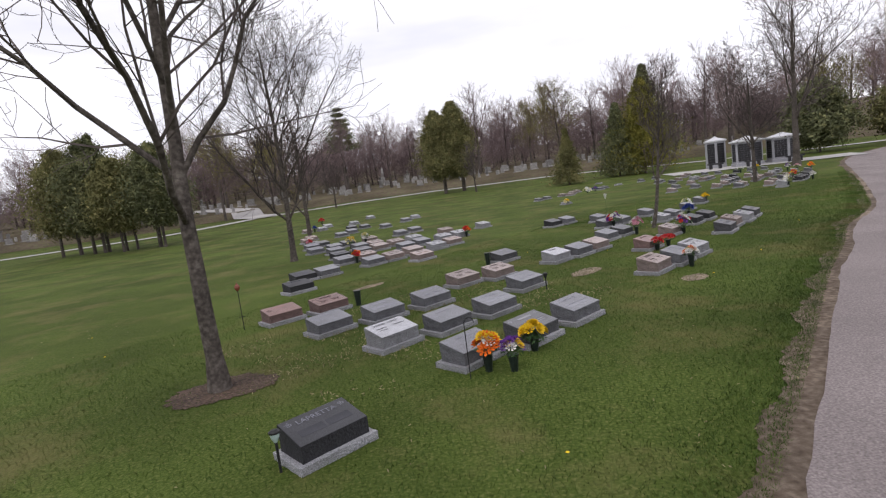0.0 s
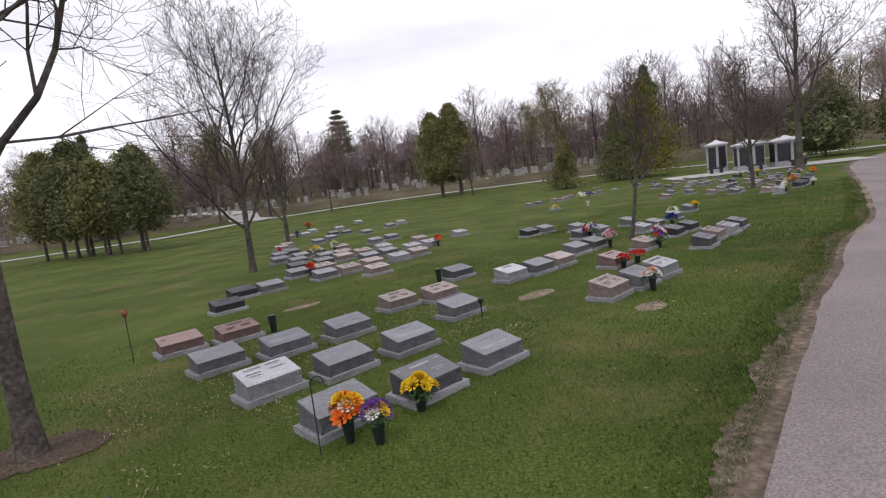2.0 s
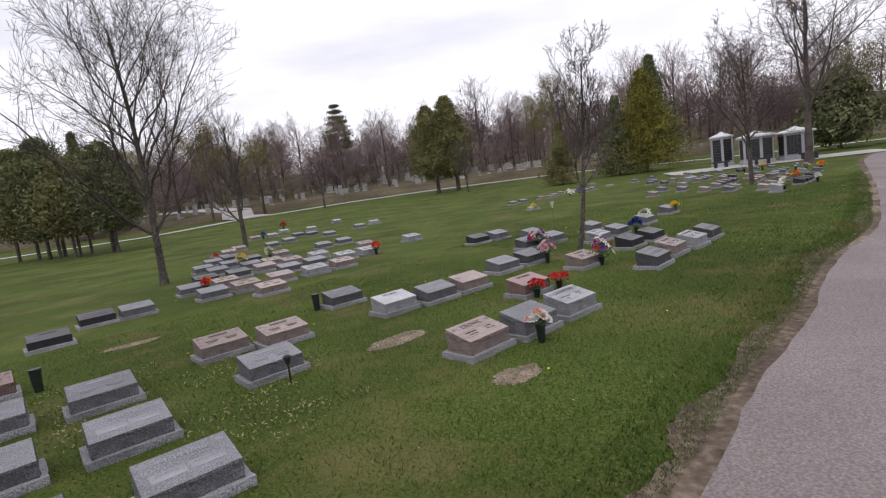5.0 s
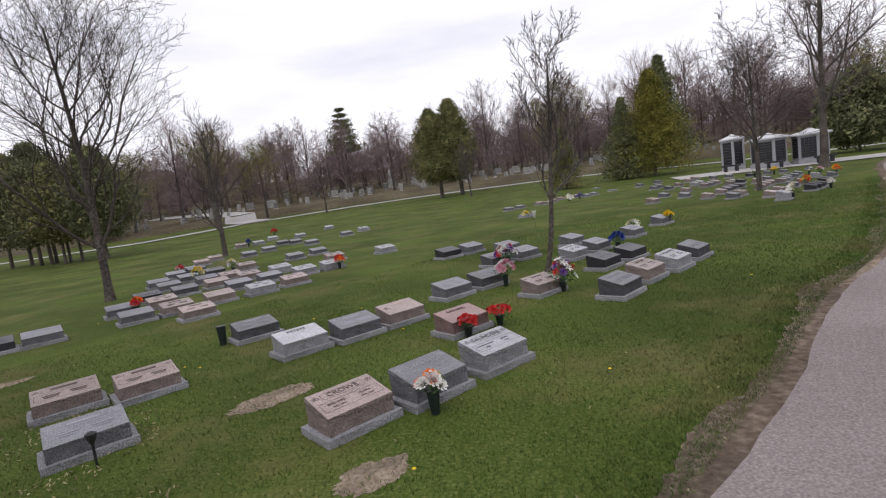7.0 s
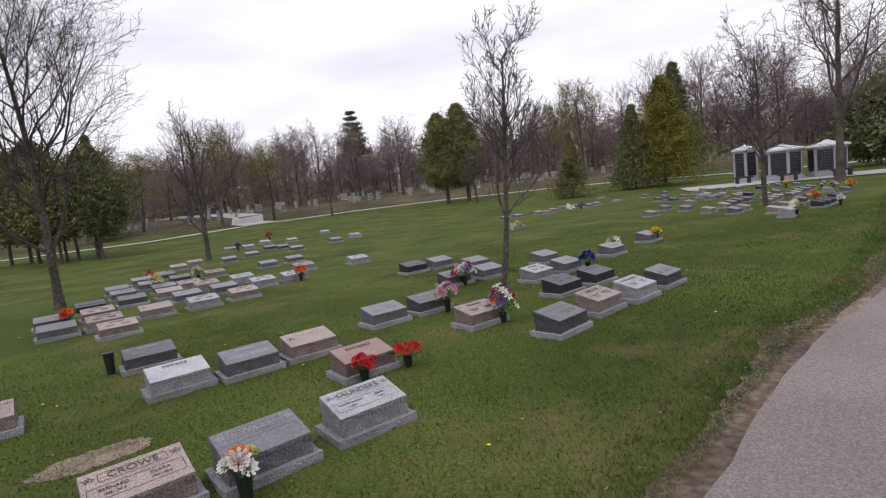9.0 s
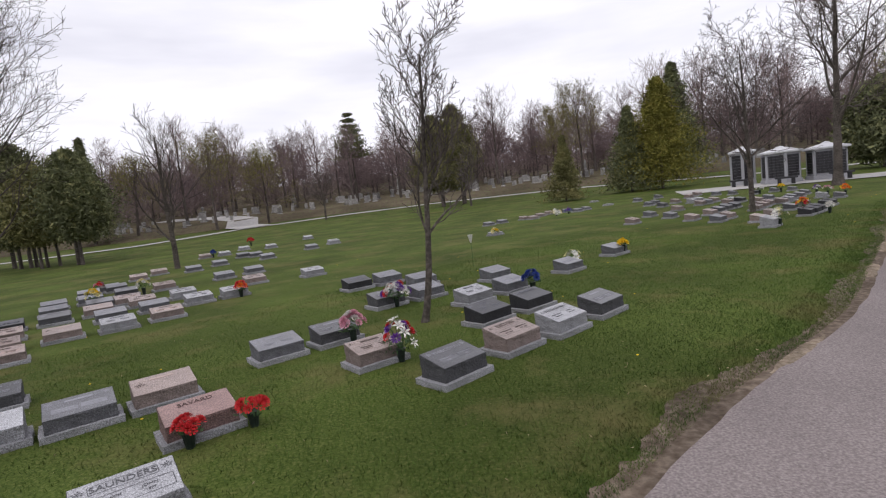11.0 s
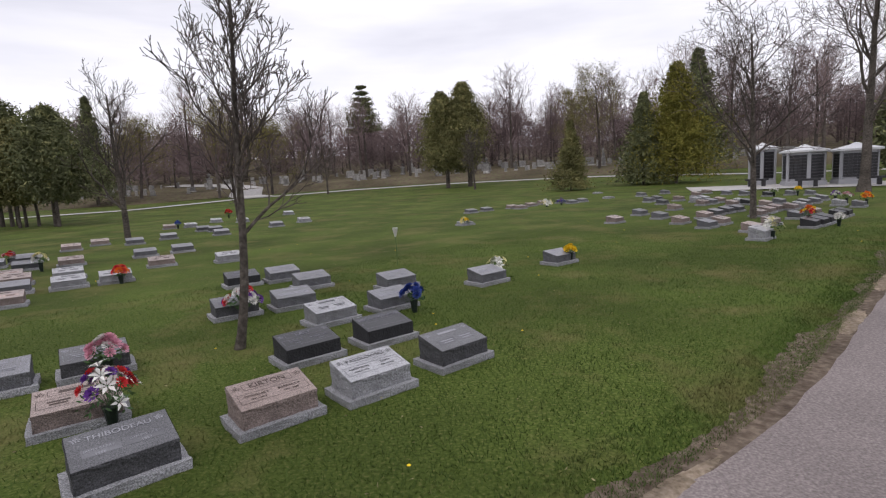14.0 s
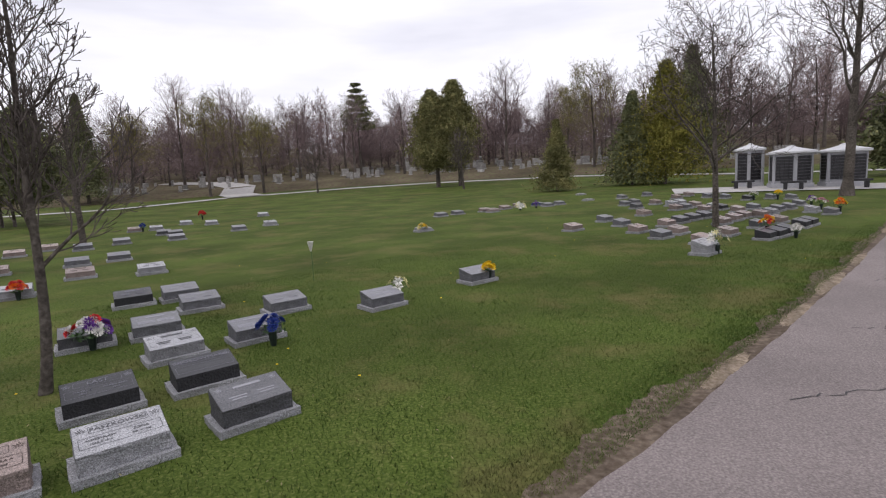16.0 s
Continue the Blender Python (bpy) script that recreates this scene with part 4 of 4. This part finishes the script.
place_stones(STONES_A, 45)
place_stones(STONES_B, 46)
place_stones(STONES_E, 46)
place_stones(STONES_K, 50)
place_stones(STONES_L, 46)
place_stones(STONES_L1, 46)
place_stones(STONES_M, 48, 0.57, 0.34)
place_stones(STONES_R, 52)
place_stones(STONES_R1, 52)
place_stones(STONES_S, 52)


# ---- flowers, vases and lights ----
def blossom_mesh(kind, colour):
    v, f = [], []
    rr = random.Random(3)
    if kind == "lily":
        for k in range(6):
            a = 2 * math.pi * k / 6
            d = Vector((math.cos(a), math.sin(a), 0))
            s = Vector((-d.y, d.x, 0))
            i = len(v)
            v += [d * 0.004, d * 0.035 + s * 0.014 + Vector((0, 0, 0.025)), d * 0.075 + Vector((0, 0, 0.02)), d * 0.035 - s * 0.014 + Vector((0, 0, 0.025))]
            f.append((i, i + 1, i + 2, i + 3))
    else:
        for ring, (n, r, up) in enumerate(((5, 0.012, 0.03), (7, 0.028, 0.022), (9, 0.042, 0.008))):
            for k in range(n):
                a = 2 * math.pi * (k + 0.5 * ring) / n
                d = Vector((math.cos(a), math.sin(a), 0))
                s = Vector((-d.y, d.x, 0))
                i = len(v)
                v += [d * r * 0.4 + Vector((0, 0, 0.0)), d * r + s * 0.012 + Vector((0, 0, up)), d * (r + 0.012) + Vector((0, 0, up + 0.006)), d * r - s * 0.012 + Vector((0, 0, up))]
                f.append((i, i + 1, i + 2, i + 3))
    me = bpy.data.meshes.new("blossom")
    me.from_pydata([tuple(p) for p in v], [], f)
    me.materials.append(PETALS[colour])
    return me


BLOSSOMS = {}


def bouquet(x, y, colours, n, spread, label, z=0.24, vase=True, kind="rose", seed=0, tall=1.0, size=1.0):
    rr = random.Random(seed + 77)
    root = tagged(new("flower_bouquet"), label, "flowers")
    root.matrix_basis = on_ground(x, y, rr.uniform(0, 360))
    if vase:
        part("vase", lathe_bm([(0.03, -0.08), (0.035, 0.0), (0.055, z), (0.062, z + 0.01), (0.05, z + 0.012)], 12), M_VASE, root, "dark green cone vase")
    v, f = [], []
    for k in range(n):
        a, q = rr.uniform(0, 6.283), math.sqrt(rr.random())
        h = z + 0.05 + spread * tall * (0.75 * (1 - q * q) + rr.uniform(0, 0.35))
        p = Vector((spread * q * math.cos(a), spread * q * math.sin(a), h))
        c = colours[k % len(colours)]
        key = (kind if c in ("white", "cream") or kind != "lily" else "rose", c)
        if key not in BLOSSOMS:
            BLOSSOMS[key] = blossom_mesh(*key)
        ob = new("blossom", BLOSSOMS[key])
        ob.parent = root
        up = Vector((p.x * 1.2, p.y * 1.2 - 0.02, 0.12)).normalized()
        ob.matrix_basis = Matrix.Translation(p) @ up.to_track_quat("Z", "Y").to_matrix().to_4x4() @ Matrix.Scale(size * rr.uniform(1.0, 1.5), 4)
        i = len(v)
        b = Vector((0, 0, z * 0.8))
        v += [b + Vector((0.003, 0, 0)), b - Vector((0.003, 0, 0)), p - Vector((0.002, 0, 0)), p + Vector((0.002, 0, 0))]
        f.append((i, i + 1, i + 2, i + 3))
    for k in range(n * 3):
        a, q = rr.uniform(0, 6.283), rr.uniform(0.3, 1.1)
        leaf(v, f, rr, Vector((spread * q * math.cos(a), spread * q * math.sin(a), z + spread * tall * rr.uniform(0, 0.7))), 0.035 * size)
    link_mesh("foliage", v, f, M_STEM, root)
    return root


bouquet(0.23, 3.96, ["orange", "orange", "yellow", "orange", "white", "orange"], 16, 0.10, "orange and white silk flowers in a dark vase", z=0.20, seed=1, tall=1.4, size=1.15)
bouquet(0.48, 3.89, ["purple", "purple", "yellow", "purple", "white"], 20, 0.10, "purple and yellow silk pansies in a dark vase", z=0.16, seed=31, tall=1.2, size=0.8)
bouquet(0.76, 4.42, ["yellow"], 24, 0.13, "bunch of bright yellow silk daisies against a grave marker", z=0.12, seed=2)
bouquet(3.93, 7.78, ["white", "white", "cream", "orange"], 12, 0.10, "white and orange flowers in a dark green cone vase", z=0.19, seed=3)
bouquet(4.11, 9.79, ["red"], 14, 0.10, "bunch of red silk flowers on a reddish marker", z=0.12, seed=4, size=0.8)
bouquet(4.48, 10.15, ["red"], 15, 0.13, "spray of red silk flowers on a reddish marker", z=0.13, seed=5, tall=0.5, size=0.8)
bouquet(5.46, 11.69, ["red", "white", "white", "red", "purple"], 30, 0.20, "large bouquet of red roses and white lilies", z=0.14, kind="lily", seed=6, tall=1.4, size=0.85)
bouquet(4.62, 12.56, ["pink", "pink", "white"], 20, 0.16, "pink and white silk flowers in a vase", z=0.20, seed=7)
bouquet(4.69, 14.81, ["white", "white", "purple", "white", "purple", "red"], 30, 0.24, "wide bouquet of white, purple and red flowers", z=0.17, seed=8, tall=0.8)
bouquet(7.06, 15.08, ["blue"], 18, 0.15, "deep blue silk flowers in a dark vase", z=0.17, seed=9)
bouquet(8.00, 17.40, ["white", "cream"], 8, 0.17, "white lilies with long green leaves by a marker", z=0.14, kind="lily", seed=10, tall=1.2)
bouquet(9.34, 18.87, ["yellow"], 12, 0.10, "golden-yellow flowers in a dark vase", z=0.20, seed=11)
bouquet(5.93, 27.82, ["cream", "yellow"], 16, 0.16, "pale yellow flowers beside a flat marker", z=0.09, seed=12)
bouquet(14.03, 21.49, ["white", "white", "cream"], 16, 0.20, "white lilies with green leaves by a pale marker", z=0.19, kind="lily", seed=13, tall=1.4, size=0.9)
bouquet(0.22, 17.55, ["orange", "red"], 16, 0.14, "orange silk flowers on a pale marker", z=0.17, seed=14)
bouquet(-10.53, 38.04, ["red"], 20, 0.20, "red flowers standing among far markers", z=0.22, seed=15, tall=1.4, size=1.3)
bouquet(-4.08, 17.91, ["cream", "yellow"], 16, 0.16, "yellow-green flowers among the markers", z=0.22, seed=16, tall=1.4)
bouquet(-3.79, 19.37, ["cream", "white"], 14, 0.16, "cream flowers standing among the markers", z=0.22, seed=17, tall=1.4)
bouquet(-6.51, 20.81, ["red", "pink"], 14, 0.15, "red flowers among the markers", z=0.17, seed=18)
bouquet(-9.35, 31.78, ["blue"], 14, 0.15, "blue flowers among the far markers", z=0.20, seed=19)
bouquet(-3.08, 13.91, ["orange", "red"], 12, 0.13, "orange flowers on a grey marker", z=0.17, seed=20)
bouquet(16.16, 24.55, ["red", "yellow", "orange"], 18, 0.2, "red and yellow flowers behind dark markers", z=0.22, seed=21)
bouquet(16.48, 23.67, ["white"], 12, 0.12, "white flowers beside dark markers", z=0.17, seed=22)
bouquet(20.41, 29.75, ["orange", "yellow"], 18, 0.2, "orange and yellow flowers near the lane", z=0.22, seed=23)
bouquet(20.29, 30.76, ["white", "pink"], 16, 0.17, "white and pink flowers on a pale marker", z=0.22, seed=24)
bouquet(21.12, 36.52, ["yellow"], 16, 0.18, "yellow flowers among the far markers", z=0.22, seed=25)
bouquet(20.19, 36.82, ["white"], 14, 0.16, "white flowers among the far markers", z=0.20, seed=26)
bouquet(20.61, 32.20, ["purple", "white"], 14, 0.16, "purple flowers among the far markers", z=0.22, seed=27)
bouquet(9.11, 36.00, ["white", "cream"], 16, 0.26, "white lilies spread over flat markers", z=0.10, kind="lily", seed=28, size=1.4)
bouquet(9.89, 36.89, ["purple", "blue"], 16, 0.2, "purple flowers over flat markers", z=0.10, seed=29)


def hook_with_lantern(x, y, height, lantern, label):
    root = tagged(new("shepherd_hook"), label, "garden stake")
    root.matrix_basis = on_ground(x, y, 20)
    if lantern:
        part("rod", tube_bm([(0, 0, -0.1), (0, 0, height)], 0.006, 8), M_IRON, root)
        part("cross_step", tube_bm([(-0.05, 0, 0.22), (0.05, 0, 0.22)], 0.005, 6), M_IRON, root)
        part("lantern", lathe_bm([(0.01, height - 0.01), (0.035, height + 0.015), (0.045, height + 0.05), (0.033, height + 0.085), (0.012, height + 0.1), (0.008, height + 0.13)], 14), M_AMBER, root, "amber glass globe")
    else:
        pts = [(0, 0, -0.1), (0, 0, height - 0.07)] + [(0.05 - 0.05 * math.cos(radians(a)), 0, height - 0.07 + 0.06 * math.sin(radians(a))) for a in range(20, 190, 20)]
        part("rod", tube_bm(pts, 0.005, 8), M_IRON, root)
    return root


hook_with_lantern(-3.61, 7.07, 0.66, True, "black iron stake with a small amber globe lantern")
hook_with_lantern(0.04, 3.80, 0.62, False, "thin black iron shepherd's hook stuck in the lawn")


def solar_light(x, y, height, cap, label):
    root = tagged(new("solar_light"), label, "garden light")
    root.matrix_basis = on_ground(x, y)
    part("stake", lathe_bm([(0.006, -0.1), (0.010, 0.0), (0.011, height)], 10), M_IRON, root)
    part("lamp_head", lathe_bm([(0.014, height - 0.01), (0.032, height + 0.03), (0.036, height + 0.06)], 14), cap, root)
    part("lid", lathe_bm([(0.042, height + 0.06), (0.042, height + 0.072), (0.02, height + 0.085)], 14), M_IRON, root)
    return root


solar_light(-1.38, 2.42, 0.24, M_GLASSCAP, "small solar stake light with frosted green-white cap")
solar_light(1.38, 7.34, 0.20, M_IRON, "slim black solar stake light")
for x, y in ((-1.87, 7.91), (0.60, 10.64)):
    vase = tagged(new("grave_vase"), "empty dark green plastic cone vase", "vase")
    vase.matrix_basis = on_ground(x, y)
    part("cone", lathe_bm([(0.03, -0.1), (0.045, 0.0), (0.062, 0.25), (0.07, 0.27), (0.06, 0.272)], 14), M_VASE, vase)
lily = tagged(new("solar_lily"), "single white artificial lily on a thin stake", "garden stake")
lily.matrix_basis = on_ground(5.69, 19.14)
part("stem", tube_bm([(0, 0, -0.1), (0.01, 0, 0.3), (0.0, 0.01, 0.62)], 0.007, 6), M_STEM, lily)
part("flower", lathe_bm([(0.01, 0.60), (0.03, 0.66), (0.05, 0.74), (0.065, 0.80), (0.05, 0.80)], 10), PETALS["white"], lily)


# ---- grass, fallen leaves and dandelions ----
def edge_side(px, py):
    """Signed distance from the lane's edge, positive on the lawn."""
    s = np.clip(np.searchsorted(EDGE_POINTS[:, 1], py), 1, len(EDGE_POINTS) - 2)
    d = EDGE_POINTS[s + 1] - EDGE_POINTS[s - 1]
    d /= np.linalg.norm(d, axis=1)[:, None]
    v = np.stack([px, py], 1) - EDGE_POINTS[s]
    return d[:, 0] * v[:, 1] - d[:, 1] * v[:, 0]


def scatter(n, along, across, seed):
    """Places on the lawn in a band beside the lane, thinning out away from it."""
    g = np.random.default_rng(seed)
    s = along[0] + (along[1] - along[0]) * g.beta(1.6, 2.3, n)
    o = across[0] + (across[1] - across[0]) * g.random(n) ** 1.5
    i = np.interp(s, EDGE_RUN, np.arange(len(EDGE_RUN))).astype(int)
    i = np.clip(i, 1, len(EDGE_POINTS) - 2)
    d = EDGE_POINTS[i + 1] - EDGE_POINTS[i - 1]
    d /= np.linalg.norm(d, axis=1)[:, None]
    p = EDGE_POINTS[i]
    j = g.uniform(-0.12, 0.12, n)
    return p[:, 0] - d[:, 1] * o + d[:, 0] * j, p[:, 1] + d[:, 0] * o + d[:, 1] * j, g


def blades(n, along, across, height, width, seed, name, label, mat):
    x, y, g = scatter(n, along, across, seed)
    a, h, w = g.uniform(0, 2 * np.pi, n), height * g.uniform(0.5, 1.25, n), width * g.uniform(0.7, 1.3, n)
    lx, ly = g.normal(0, 0.6, n) * h, g.normal(0, 0.6, n) * h
    z = np.full(n, -0.004)
    co = np.empty((n, 3, 3))
    co[:, 0] = np.stack([x - np.cos(a) * w, y - np.sin(a) * w, z], 1)
    co[:, 1] = np.stack([x + np.cos(a) * w, y + np.sin(a) * w, z], 1)
    co[:, 2] = np.stack([x + lx, y + ly, z + h], 1)
    me = bpy.data.meshes.new(name)
    me.from_pydata(co.reshape(-1, 3).tolist(), [], np.arange(3 * n).reshape(-1, 3).tolist())
    me.materials.append(mat)
    return tagged(new(name, me), label, "grass", kind="stuff")


blades(330000, (8, 62), (0.12, 9.0), 0.030, 0.0035, 1, "grass", "short green grass blades of the mown lawn", M_BLADE)
blades(34000, (8, 60), (0.16, 0.62), 0.034, 0.0042, 2, "verge_grass", "sparse grass along the bare soil strip", M_BLADE)
M_LITTER = material("dry_leaf_bits", [(0.3, (0.18, 0.15, 0.08)), (0.7, (0.34, 0.30, 0.17))], scale=12, rough=0.9, bump=0)
x, y, g = scatter(900, (8, 48), (0.1, 12.0), 7)
v, f = [], []
rr = random.Random(4)
for px, py in zip(x, y):
    leaf(v, f, rr, Vector((px, py, 0.022)), 0.016, 0)
tagged(link_mesh("leaf_litter", v, f, M_LITTER), "small dry pale leaf scraps scattered over the lawn", "leaves", kind="stuff")
x, y, g = scatter(46, (14, 60), (0.6, 14.0), 11)
v, f = [], []
for px, py in zip(x, y):
    k = len(v)
    for i in range(7):
        v.append((px + 0.015 * math.cos(i * 0.9), py + 0.015 * math.sin(i * 0.9), ground_z(px, py) + 0.035))
    v.append((px, py, ground_z(px, py) + 0.045))
    f += [(k + i, k + (i + 1) % 7, k + 7) for i in range(7)]
tagged(link_mesh("dandelions", v, f, PETALS["yellow"]), "yellow dandelion heads dotted over the lawn", "dandelion", kind="stuff")

# dry leaves gathered round the first block of markers
v, f = [], []
rr = random.Random(21)
for k in range(4200):
    q, w = rr.uniform(-0.6, 4.6), rr.uniform(-0.5, 3.2)
    px, py = -0.9 + 0.70 * q - 0.71 * w, 4.0 + 0.71 * q + 0.70 * w
    if noise.noise((px * 1.3, py * 1.3, 4)) > -0.05:
        leaf(v, f, rr, Vector((px, py, 0.020)), 0.020, 0)
tagged(link_mesh("fallen_leaves", v, f, M_LITTER), "brown fallen leaves gathered between grave markers", "leaves", kind="stuff")
